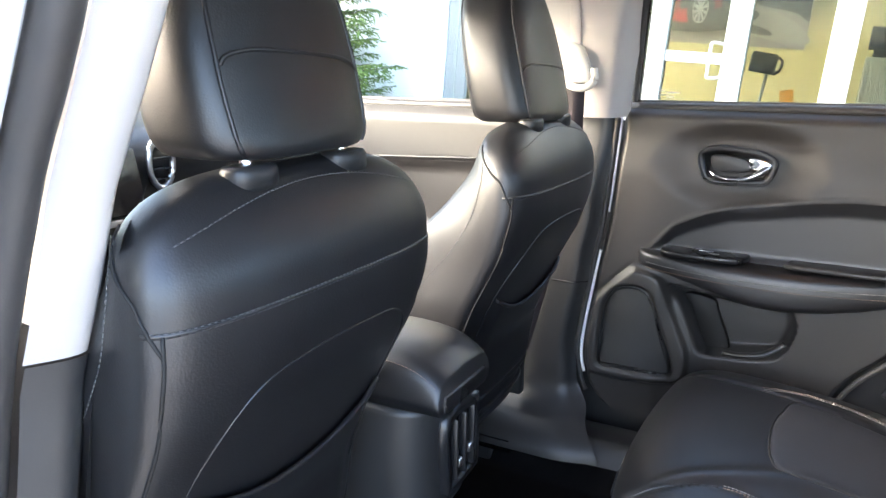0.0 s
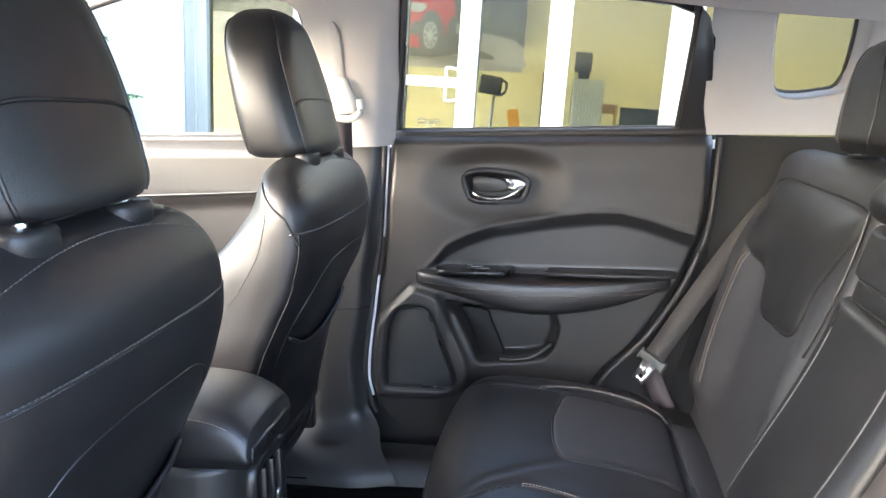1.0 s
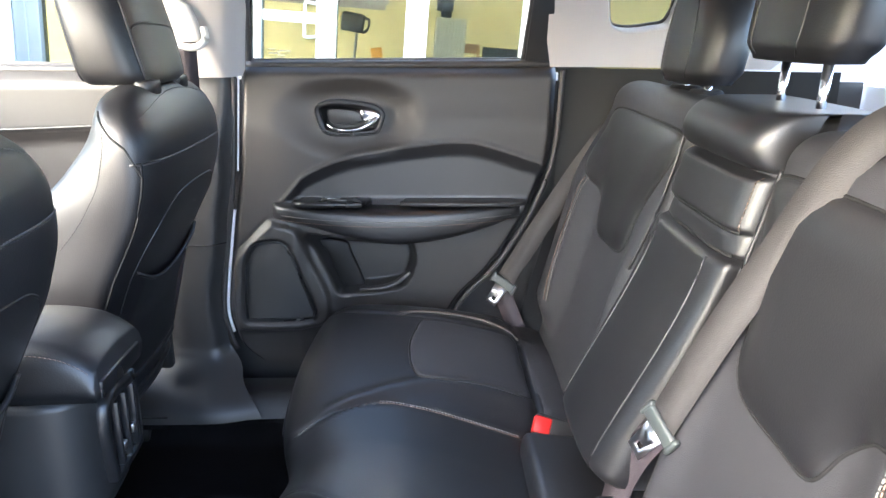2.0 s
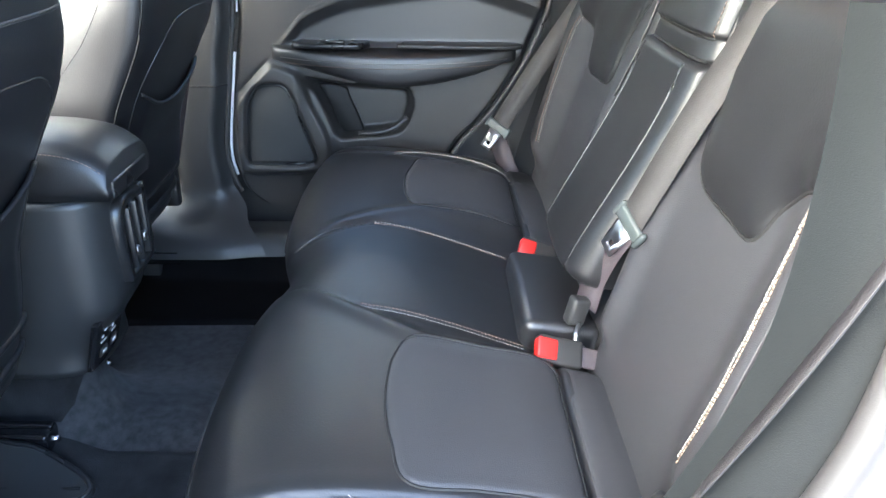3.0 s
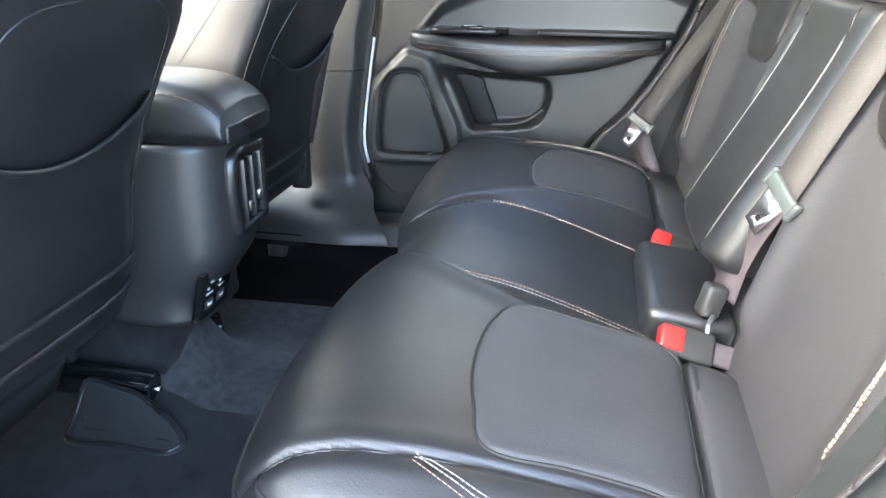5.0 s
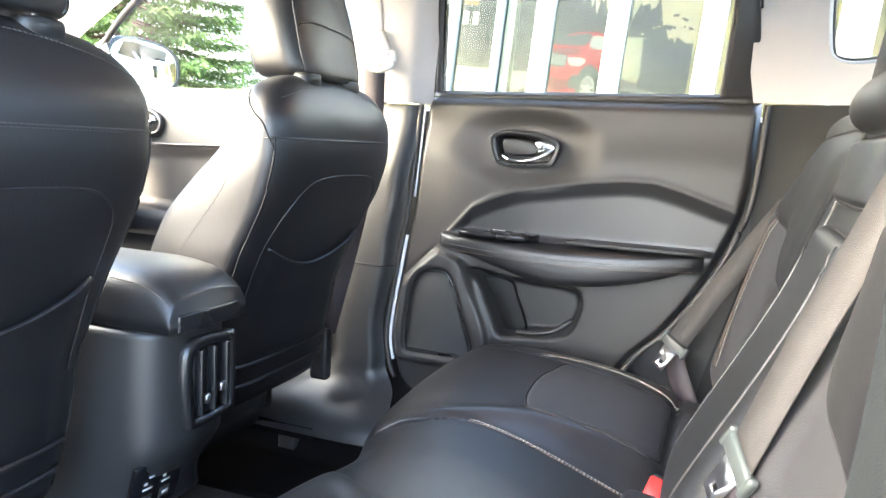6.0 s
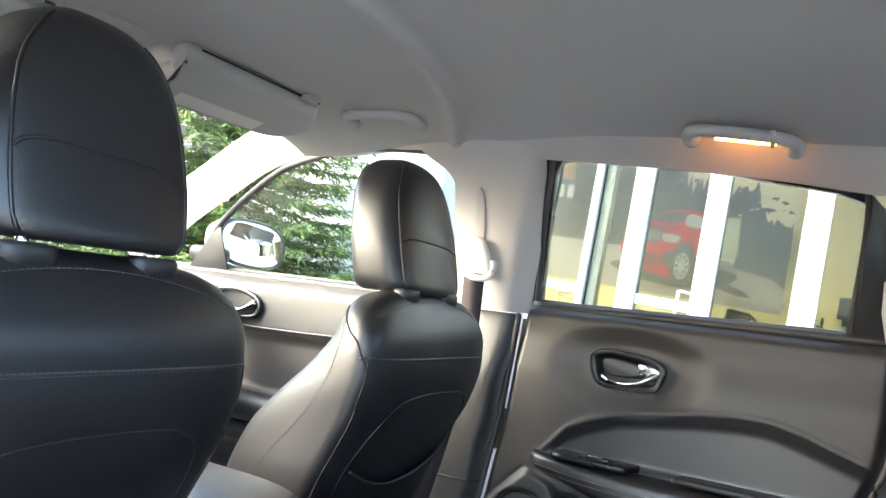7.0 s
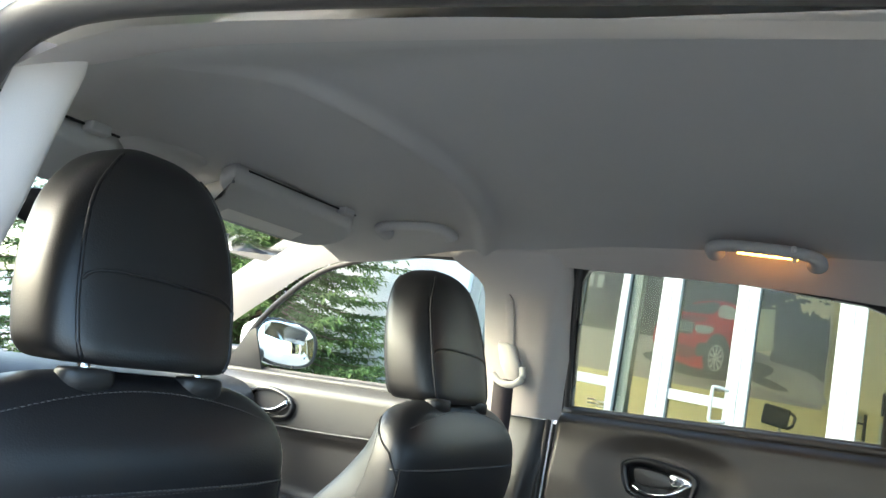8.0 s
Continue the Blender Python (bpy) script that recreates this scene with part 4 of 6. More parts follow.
# ---- rear bench ----
bench = thing("rear_bench", "black leather rear bench with folding backrests and headrests", "car seat", at=(0.42, 0.0, 0.21))
# the cushion: one profile from the backrest over the nose to the underside, drawn in towards its core at both ends like a pillow
PROFILE = [(0.735, 0.462), (0.66, 0.482), (0.60, 0.511), (0.52, 0.534), (0.43, 0.549), (0.34, 0.558), (0.27, 0.559), (0.215, 0.548), (0.175, 0.515), (0.168, 0.470), (0.200, 0.428), (0.258, 0.395), (0.316, 0.364), (0.38, 0.338), (0.45, 0.326), (0.53, 0.338), (0.60, 0.37)]
PROF = np.array(curve(PROFILE, 160))
CORE = np.stack([np.clip(PROF[:, 0], 0.30, 0.58), np.full(len(PROF), 0.430)], 1)
HALF_BENCH, BENCH_MID = 0.640, -0.025
TOPS = 84


def bench_k(v):
    return np.maximum(0.0, 1 - np.abs(v) ** 5.5) ** (1 / 5.5)


def away(x, y, line):
    """Distance of points from an open line of (x, y)."""
    best = np.full(np.shape(x), 9.0)
    for (ax, ay), (bx, by) in zip(line, line[1:]):
        dx, dy = bx - ax, by - ay
        t = np.clip(((x - ax) * dx + (y - ay) * dy) / (dx * dx + dy * dy), 0, 1)
        best = np.minimum(best, np.hypot(x - ax - t * dx, y - ay - t * dy))
    return best


def step(a, b, t):
    t = np.clip((t - a) / (b - a), 0, 1)
    return t * t * (3 - 2 * t)


def bump(t, w):
    return np.exp(-(t / w) ** 2)


def seam_half(x):
    """Half the width of the middle place: its stitched seam runs in towards the nose."""
    return 0.085 + 0.068 * step(0.20, 0.36, x)


def relief(x, y):
    """Hills and seams of the cushion's top."""
    a = np.abs(y - BENCH_MID)
    s = seam_half(x)
    deep = 0.004 + 0.030 * step(0.34, 0.60, x)
    h = -deep * step(0.075 * step(0.30, 0.46, x) + 0.012, 0.0, a - s)
    h += 0.007 * bump(a - s - 0.020 - 0.062 * step(0.30, 0.46, x), 0.020) * step(0.20, 0.30, x) * step(0.66, 0.58, x)
    h -= 0.005 * bump(a - s, 0.004) * step(0.18, 0.26, x)
    h += 0.002 * bump(y - BENCH_MID, 0.07) * step(0.66, 0.56, x)
    h -= 0.009 * bump(x - 0.634, 0.006) + 0.006 * bump(x - 0.50, 0.09) * bump(a - 0.36, 0.13)
    h += 0.005 * bump(x - 0.675, 0.025)
    out = away(x, a, OUTER_SEAM)
    h -= 0.005 * bump(out, 0.004)
    h += 0.002 * bump(out - 0.020, 0.014)
    return h


OUTER_SEAM = [(0.205, 0.575), (0.25, 0.550), (0.30, 0.538), (0.36, 0.533), (0.43, 0.530), (0.50, 0.528), (0.63, 0.518)]


def bench_xz(u, v):
    """Arrays: the skin at the profile's step u (0 to 1) and v across (-1 to 1)."""
    i = np.clip(u * (len(PROF) - 1), 0, len(PROF) - 1)
    n = np.arange(len(PROF))
    px, pz, cx, cz = (np.interp(i, n, q) for q in (PROF[:, 0], PROF[:, 1], CORE[:, 0], CORE[:, 1]))
    k = bench_k(v)
    y = HALF_BENCH * v
    x, z = cx + (px - cx) * k, cz + (pz - cz) * k
    z = z + relief(x, y) * step(0.60, 0.50, u) * step(0.2, 0.6, k)
    z = z + 0.040 * np.maximum(0.0, y)
    x = x + (0.034 * bump(y - BENCH_MID, 0.10) - 0.008 * bump(np.abs(y - BENCH_MID) - 0.34, 0.16)) * step(0.36, 0.20, px)
    return x, y, z


def bench_top(x, y, off=0.0):
    v = np.full(TOPS, y / HALF_BENCH)
    xs, ys, zs = bench_xz(np.linspace(0, (TOPS - 1) / (len(PROF) - 1), TOPS), v)
    return float(x), float(y), float(np.interp(x, xs[::-1], zs[::-1])) + off


def flank_point(side, x, z, off=0.002):
    """A point on the bench's end, below its top edge."""
    fx, fy, fz = FLANK[side]
    j = int(np.argmin((fx - x) ** 2 + (fz - z) ** 2))
    return x, float(fy.ravel()[j]) + side * off, z


FLANK = {side: bench_xz(*np.meshgrid(np.linspace(0, 1, 260), side * np.linspace(0.6, 1.0, 200))) for side in (-1, 1)}


US = np.linspace(0, 1, 170)
VS = np.sin(np.linspace(-1, 1, 260) * math.pi / 2) * 0.72 + np.linspace(-1, 1, 260) * 0.28
GU, GV = np.meshgrid(US, VS)
BX, BY, BZ = bench_xz(GU, GV)
BW = len(US)
cush = part("cushion", ([(float(a), float(b), float(c)) for a, b, c in zip(BX.ravel(), BY.ravel(), BZ.ravel())],
                        [(j * BW + i, j * BW + i + 1, (j + 1) * BW + i + 1, (j + 1) * BW + i) for j in range(len(VS) - 1) for i in range(BW - 1)]), LEATHER, bench)


def inset_patch(outline, off, bulge=0.004):
    """A panel let into the cushion's top: rings from the rim inwards."""
    c = np.array(outline, float)
    mid = c.mean(0)
    rings = [[bench_top(*(q + (mid - q) * t), off * ease(0, 0.05, t) + bulge * ease(0, 0.5, t)) for q in c] for t in (0, 0.012, 0.03, 0.06, 0.12, 0.22, 0.36, 0.52, 0.7, 0.86, 0.97)]
    v, f = loft(rings)
    return v, f[:-2] + [f[-1]]


def bench_line(side, pts, n, d=0.0, off=0.0012):
    """A line on the cushion's top through (x, distance from the middle), moved out by d."""
    return [bench_top(x, BENCH_MID + side * (a + d), off) for x, a in curve(pts, n)]


def nose_line(v0, v1, height, n=40):
    """A line along the rounded front of the cushion at a height."""
    out = []
    for v in np.linspace(v0, v1, n):
        u = np.linspace(0.38, 0.62, 60)
        x, y, z = bench_xz(u, np.full(60, v))
        k = int(np.argmin(np.abs(z - height)))
        out.append((float(x[k]) - 0.001, float(y[k]), float(z[k])))
    return out


for side in (-1, 1):
    o = [(x, BENCH_MID + side * a) for x, a in curve([(0.424, 0.236), (0.398, 0.275), (0.390, 0.335), (0.391, 0.395), (0.401, 0.451), (0.422, 0.512), (0.50, 0.512), (0.57, 0.509), (0.622, 0.505), (0.626, 0.42), (0.626, 0.32), (0.618, 0.240), (0.52, 0.240)], 80, True)]
    ins = part("seat_insert", inset_patch(o, 0.003), LEATHER_SOFT, bench, "matte perforated leather seat panel")
    part("insert_seam", ring_tube([bench_top(*q, 0.0002) for q in o], 0.0019, 6), SEAM, ins)
    r = [(x, BENCH_MID + side * a) for x, a in ((0.640, 0.190), (0.640, 0.30), (0.640, 0.42), (0.640, 0.530), (0.665, 0.535), (0.70, 0.530), (0.722, 0.52), (0.722, 0.42), (0.722, 0.30), (0.722, 0.19), (0.69, 0.18), (0.66, 0.18))]
    part("rear_roll", inset_patch(r, 0.002, 0.003), LEATHER_SOFT, bench, "matte leather roll behind the crease")
    for d, mat in ((0.003, THREAD), (-0.0045, THREAD_TAN)):
        part("cushion_stitching", dashes([bench_top(x, BENCH_MID + side * (float(seam_half(x)) + d), 0.0014) for x in np.linspace(0.340, 0.592, 60)], 0.0044, 0.0016, 0.0008), mat, cush)
    ost = [(0.36, 0.530), (0.395, 0.548), (0.445, 0.567), (0.516, 0.568), (0.577, 0.558), (0.640, 0.525)]
    for d, mat in ((0.0, THREAD), (0.0055, THREAD), (0.013, THREAD_TAN)):
        part("bolster_stitching", dashes(bench_line(side, ost, 60, d), 0.0046, 0.0013, 0.00075), mat, cush)
    part("outer_seam", tube(bench_line(side, OUTER_SEAM[:-2], 50, 0.0, -0.001), 0.0022, 6), LEATHER, cush)
    part("nose_seam", tube([bench_top(x, BENCH_MID + side * (float(seam_half(x)) + 0.001), 0.0) for x in np.linspace(0.20, 0.345, 30)], 0.0018, 6), LEATHER, cush)
    part("front_piping", tube(nose_line(side * 0.97, side * 0.17, 0.500), 0.0020, 6), LEATHER, cush)
    hi = [flank_point(side, x, z + 0.0125 * (side + 1), 0.0) for x, z in curve([(0.222, 0.520), (0.254, 0.516), (0.342, 0.513), (0.43, 0.504), (0.52, 0.495), (0.612, 0.488)], 60)]
    lo = [flank_point(side, x, z + 0.0125 * (side + 1), 0.0) for x, z in curve([(0.245, 0.495), (0.307, 0.492), (0.377, 0.474), (0.463, 0.445), (0.56, 0.425)], 60)]
    part("flank_piping", tube(hi, 0.0030, 8), LEATHER, cush)
    part("flank_piping", tube(lo, 0.0030, 8), LEATHER, cush)
    for line in (hi, lo):
        part("flank_stitching", dashes([(x, y + side * 0.0015, z - 0.006) for x, y, z in line], 0.0042, 0.002, 0.0007), THREAD_DARK, cush)
part("middle_block", moved(box(-0.062, 0.062, -0.132, 0.132, -0.035, 0.030, 0.016, 4), pose(0.648, -0.040, 0.486, 0, 8, 0)), LEATHER, bench)


# backrests: a front that swells at the bolsters, folds over the top and comes down behind
def rest_x(z):
    return 0.702 + 0.259 * (z - 0.5)


BIB = curve([(0.166, 1.00), (0.196, 0.945), (0.226, 0.895), (0.238, 0.86), (0.248, 0.818), (0.282, 0.795), (0.36, 0.790), (0.428, 0.792), (0.457, 0.838), (0.490, 0.868), (0.545, 0.893), (0.575, 0.93), (0.580, 0.99), (0.570, 1.030), (0.37, 1.036), (0.18, 1.032)], 90, True)
STITCH = [(0.541, 0.600), (0.552, 0.66), (0.556, 0.73), (0.553, 0.80), (0.546, 0.86), (0.536, 0.888)]


def rest_swell(y, z):
    """How far the front stands out from its plane."""
    a = abs(y - BENCH_MID)
    d = 0.040 * ease(0.46, 0.57, a) * ease(0.50, 0.60, z) * ease(1.04, 0.86, z)
    d += 0.022 * bell(a - 0.190, 0.032) * ease(0.96, 0.72, z) * ease(0.5, 0.56, z) - 0.006 * bell(a - 0.37, 0.10) * bell(z - 0.66, 0.10)
    line = lerp([(z_, a_) for a_, z_ in STITCH], z)
    d -= 0.004 * bell(a - line, 0.004) * ease(0.57, 0.62, z) * ease(0.92, 0.88, z)
    return d


def rest_at(y, z, y0, y1, off=0.0):
    t = min(0.9999, abs(2 * (y - (y0 + y1) / 2) / (y1 - y0)))
    edge = (1 - t ** 9) ** (1 / 9)
    return rest_x(z) + 0.06 * (1 - edge) - rest_swell(y, z) * edge - off, y, z


def rest_skin(y0, y1):
    rows = [("f", z) for z in np.linspace(0.44, 1.035, 90)] + [("t", a) for a in np.linspace(0, math.pi, 16)[1:]] + [("b", z) for z in np.linspace(1.0, 0.5, 8)]
    verts, n = [], 76
    for kind, q in rows:
        for i in range(n + 1):
            s = -1 + 2 * i / n
            s = math.sin(s * math.pi / 2) * 0.55 + s * 0.45
            y = (y0 + y1) / 2 + s * (y1 - y0) / 2
            edge = max(0.0, 1 - abs(s) ** 9) ** (1 / 9)
            if kind == "f":
                x, _, z = rest_at(y, q, y0, y1)
            elif kind == "t":
                x, z = rest_x(1.035) + 0.06 - 0.06 * math.cos(q) * edge, 1.035 + 0.050 * math.sin(q) * (0.4 + 0.6 * edge)
                x -= rest_swell(y, 1.035) * max(0.0, math.cos(q)) * edge
            else:
                x, z = rest_x(q) + 0.06 + 0.06 * edge, q
            verts.append((x, y, z))
    w = n + 1
    return verts, [(j * w + i, j * w + i + 1, (j + 1) * w + i + 1, (j + 1) * w + i) for j in range(len(rows) - 1) for i in range(n)]


def rest_patch(outline, y0, y1, off, bulge):
    c = np.array(outline, float)
    mid = np.array((c[:, 0].mean(), 0.93))
    rings = [[rest_at(*(q + (mid - q) * t), y0, y1, off * ease(0, 0.05, t) + bulge * ease(0, 0.35, t)) for q in c] for t in (0, 0.012, 0.03, 0.06, 0.12, 0.22, 0.36, 0.52, 0.7, 0.86, 0.97)]
    v, f = loft(rings)
    return v, f[:-2] + [f[-1]]


for side in (1, -1):
    y0, y1 = (0.112, 0.630) if side == 1 else (-0.645, -0.178)
    rest = part("backrest", rest_skin(y0, y1), LEATHER_SOFT, bench, "matte black perforated leather backrest")
    for vert in rest.data.vertices:  # the bolster stays inside the door opening
        vert.co.y = max(vert.co.y, -0.604 - rest.location.y)
    bib = [(BENCH_MID + side * a, z) for a, z in BIB]
    bb = part("backrest_bib", rest_patch(bib, y0, y1, 0.006, 0.010), LEATHER, rest, "smooth black leather shoulder panel")
    part("bib_seam", ring_tube([rest_at(y, z, y0, y1, 0.0004) for y, z in bib], 0.0022, 6), SEAM, bb)
    for d, mat in ((-0.004, THREAD), (0.005, THREAD_TAN)):
        part("bolster_stitching", dashes([rest_at(BENCH_MID + side * (a + d), z, y0, y1, 0.0012) for a, z in curve(STITCH, 70)], 0.0046, 0.0013, 0.0010), mat, rest)
    part("shoulder_welt", tube([rest_at(BENCH_MID + side * a, z, y0, y1, 0.003) for a, z in curve([(0.168, 0.80), (0.160, 0.90), (0.158, 0.98), (0.162, 1.034)], 30)], 0.0026, 6), LEATHER, rest)

M0, M1 = -0.170, 0.104


def mid_front(y, z, off=0.0):
    t = min(0.9999, abs(2 * (y - (M0 + M1) / 2) / (M1 - M0)))
    edge = (1 - t ** 5) ** 0.2
    swell = 0.020 * ease(0.94, 0.955, z) * ease(1.024, 1.014, z) + 0.010 * ease(0.912, 0.92, z) * ease(0.948, 0.94, z)
    swell += 0.040 * math.sqrt(max(0.0, 1 - ((z - 1.062) / 0.036) ** 2)) if z > 1.026 else 0.0
    return rest_x(z) + 0.06 * (1 - edge) - (swell + off) * edge, y, z


def mid_skin():
    rows = list(np.linspace(0.44, 0.90, 12)) + list(np.linspace(0.905, 1.098, 70))
    verts, n = [], 50
    for back in (0, 1):
        for z in (rows if not back else rows[::-12]):
            for i in range(n + 1):
                s = math.sin((-1 + 2 * i / n) * math.pi / 2)
                y = (M0 + M1) / 2 + s * (M1 - M0) / 2
                p = mid_front(y, z)
                verts.append(p if not back else (rest_x(z) + 0.06 + 0.06 * max(0.0, 1 - abs(s) ** 5) ** 0.2, y, z))
    w = n + 1
    return verts, [(j * w + i, j * w + i + 1, (j + 1) * w + i + 1, (j + 1) * w + i) for j in range(len(verts) // w - 1) for i in range(n)]


mid_rest = part("middle_backrest", mid_skin(), LEATHER, bench, "middle backrest with a padded leather roll on top")
for z in (0.917, 0.947):
    part("strap_seam", tube([mid_front(y, z, 0.001) for y in np.linspace(-0.155, 0.089, 24)], 0.0024, 6), SEAM, mid_rest)
for y in (M0 + 0.012, M1 - 0.012):
    part("edge_stitching", dashes([mid_front(y, z, 0.001) for z in np.linspace(0.95, 1.02, 20)], 0.0042, 0.002, 0.0007), THREAD_TAN, mid_rest)


def pad_ring(t):
    """The folded armrest: a long wedge, deepest at its lower end."""
    z = 0.572 + 0.342 * t
    out = 0.082 - 0.062 * ease(0.0, 1.0, t) ** 0.8
    k = (1 - max(0.0, (0.10 - t) / 0.10) ** 2.2) ** 0.5 if t < 0.10 else (1 - max(0.0, (t - 0.965) / 0.035) ** 2.4 * 0.75) ** 0.5
    f, b = rest_x(z) - out * k - 0.002, rest_x(z) + 0.030
    return box_ring((f + b) / 2, (M0 + M1) / 2, (b - f) / 2, (M1 - M0) / 2 * (0.90 + 0.10 * k), z, 64, 3.4)


PADT = [0.0, 0.004, 0.012, 0.024, 0.04, 0.06, 0.08] + list(np.linspace(0.10, 0.96, 24)) + [0.97, 0.98, 0.99, 1.0]
pad = part("armrest_pad", loft([pad_ring(t) for t in PADT]), LEATHER, bench, "folded-up black leather armrest")
for k in (26, 38):
    part("pad_welt", tube([pad_ring(t)[k] for t in np.linspace(0.06, 0.985, 30)], 0.0022, 6), LEATHER, pad)


def rear_headrest(c, z0):
    hh = 0.19
    rings = []
    for k in range(27):
        t = k / 26
        z = z0 + hh * t
        w = (0.118 + 0.014 * math.sin(math.pi * min(1, t * 1.2)) - 0.02 * t * t) * (1 - max(0, (t - 0.6) / 0.4) ** 2.6 * 0.97) ** 0.42 * (0.88 + 0.12 * ease(0, 0.12, t))
        d = 0.052 * (1 - max(0, (t - 0.75) / 0.25) ** 2.4 * 0.97) ** 0.5 * (0.8 + 0.2 * ease(0, 0.12, t))
        rings.append(box_ring(0.925 + 0.10 * 0.26 * t, c, d, w, z, 48, 3.0))
    hr = part("headrest", loft(rings), LEATHER, bench)
    for y in (-0.055, 0.055):
        part("headrest_post", tube([(0.925, c + y, 1.05), (0.93, c + y, z0 + 0.02)], 0.0065, 12), CHROME, hr, "chrome post")
        part("post_guide", loft([box_ring(0.925, c + y, hx, hy, z, 20, 2.6) for z, hx, hy in ((1.055, 0.03, 0.036), (1.082, 0.03, 0.036), (1.090, 0.024, 0.03))]), PLASTIC, hr)
    part("welt", tube([(lambda r: r[24 + 3])(rings[k]) for k in range(1, 25)], 0.0018, 6), LEATHER, hr)
    part("welt", tube([(lambda r: r[24 - 3])(rings[k]) for k in range(1, 25)], 0.0018, 6), LEATHER, hr)
    return hr


rear_headrest(0.34, 1.10)
rear_headrest(-0.045, 1.155)
rear_headrest(-0.42, 1.10)


# belts and buckles of the bench
def framed(at, along, face):
    """A pose with x along a way and z as near as can be to where the flat side looks."""
    x = Vector(along).normalized()
    y = Vector(face).cross(x).normalized()
    z = x.cross(y)
    return Matrix.Translation(at) @ Matrix((x, y, z)).transposed().to_4x4()


def buckle(m):
    b = thing("belt_buckle", "black seat belt buckle with a red release button", "seat belt buckle", group="rear belt buckles")
    part("body", moved(box(-0.060, 0.012, -0.022, 0.022, -0.014, 0.013, 0.006), m), PLASTIC, b)
    part("release_button", moved(box(-0.018, 0.0145, -0.0165, 0.0165, -0.006, 0.0148, 0.004), m), RED, b, "red release button")
    part("strap", moved(box(-0.12, -0.05, -0.016, 0.016, -0.004, 0.004, 0.003), m), BELT_DARK, b)
    return b


buckle(framed((0.630, 0.138, 0.500), (-0.86, 0.10, 0.25), (-0.35, -0.60, 0.7)))
buckle(framed((0.616, -0.214, 0.500), (-0.86, -0.08, 0.25), (-0.35, -0.60, 0.7)))


def tongue(b, m, label="steel tongue in a black plastic keeper"):
    k = part("keeper", moved(join(box(-0.034, 0.034, -0.005, 0.005, -0.011, 0.011, 0.005), box(-0.034, -0.025, -0.006, 0.006, -0.014, 0.014, 0.005), box(0.025, 0.034, -0.006, 0.006, -0.014, 0.014, 0.005)), m), KEEPER, b, "grey-green plastic keeper")
    part("tongue_plate", moved(hoop([(-0.0135, -0.060), (0.0135, -0.060), (0.017, -0.008), (-0.017, -0.008)], [(-0.005, -0.050), (0.005, -0.050), (0.005, -0.040), (-0.005, -0.040)], lambda u, v, w: (u, w - 0.001, v), 0.003), m), SATIN, k, "bright steel tongue")


belt_r = thing("seat_belt", "grey rear seat belt stowed beside the backrest", "seat belt")
part("webbing", ribbon(curve([(0.95, 0.600, 1.02), (0.87, 0.615, 1.000), (0.80, 0.630, 0.91), (0.70, 0.632, 0.75), (0.615, 0.630, 0.605)], 40), (-0.45, -0.85, 0.1), 0.046, 0.0022), BELT, belt_r)
part("lower_webbing", ribbon(curve([(0.612, 0.632, 0.602), (0.62, 0.64, 0.55), (0.65, 0.63, 0.48)], 14), (-0.45, -0.85, 0.1), 0.046, 0.0022), BELT_DARK, belt_r)
tongue(belt_r, framed((0.612, 0.626, 0.602), (0.5, 0.0, 0.85), (-0.45, -0.85, 0.1)) @ pose(0, 0, 0, 90, 0, 90))
belt_m = thing("seat_belt", "grey middle seat belt lying across the backrest", "seat belt")
part("webbing", ribbon(curve([(0.93, -0.345, 1.115), (0.875, -0.335, 1.108), (0.838, -0.315, 1.06), (0.805, -0.285, 0.965), (0.770, -0.250, 0.86), (0.722, -0.210, 0.706)], 40), (-0.80, -0.45, 0.3), 0.046, 0.0022), BELT, belt_m)
part("lower_webbing", ribbon(curve([(0.720, -0.210, 0.702), (0.706, -0.178, 0.645), (0.695, -0.155, 0.585), (0.688, -0.150, 0.54)], 20), (-0.75, -0.5, 0.3), 0.045, 0.0022), BELT_DARK, belt_m)
tongue(belt_m, framed((0.721, -0.212, 0.706), (0.38, -0.40, 0.83), (-0.78, -0.5, 0.3)) @ pose(0, 0, 0, 90, 0, 90))
part("mini_buckle", moved(box(-0.015, 0.015, -0.012, 0.012, -0.023, 0.023, 0.006), pose(0.672, -0.162, 0.538, 0, 14, 15)), PLASTIC, belt_m)
part("anchor_clip", tube(curve([(0.675, -0.175, 0.52), (0.668, -0.192, 0.515), (0.668, -0.20, 0.50), (0.68, -0.195, 0.49)], 14), 0.004), SATIN, belt_m)
# the left belt lies in shadow; its webbing is coloured darker for that
belt_l = thing("seat_belt", "dark rear seat belt lying along the bench bolster", "seat belt")
part("webbing", ribbon(curve([(0.690, -0.640, 0.640), (0.735, -0.650, 0.745), (0.785, -0.655, 0.87), (0.84, -0.650, 1.02)], 40), (-0.80, 0.42, 0.36), 0.046, 0.0022), BELT_SHADED, belt_l)
part("lower_webbing", ribbon(curve([(0.622, -0.600, 0.490), (0.655, -0.625, 0.560), (0.692, -0.641, 0.644)], 24), (-0.78, 0.40, 0.42), 0.040, 0.0022), BELT_SHADED, belt_l, "strap end in the shaded webbing colour")
part("bolster_plug", tube([(0.690, -0.560, 0.545), (0.676, -0.572, 0.545)], 0.007, 12), PLASTIC, belt_l)
part("anchor_plate", moved(box(-0.02, 0.02, -0.004, 0.004, -0.022, 0.022, 0.003), pose(0.632, -0.560, 0.47, 0, 30, 20)), PLASTIC, belt_l)

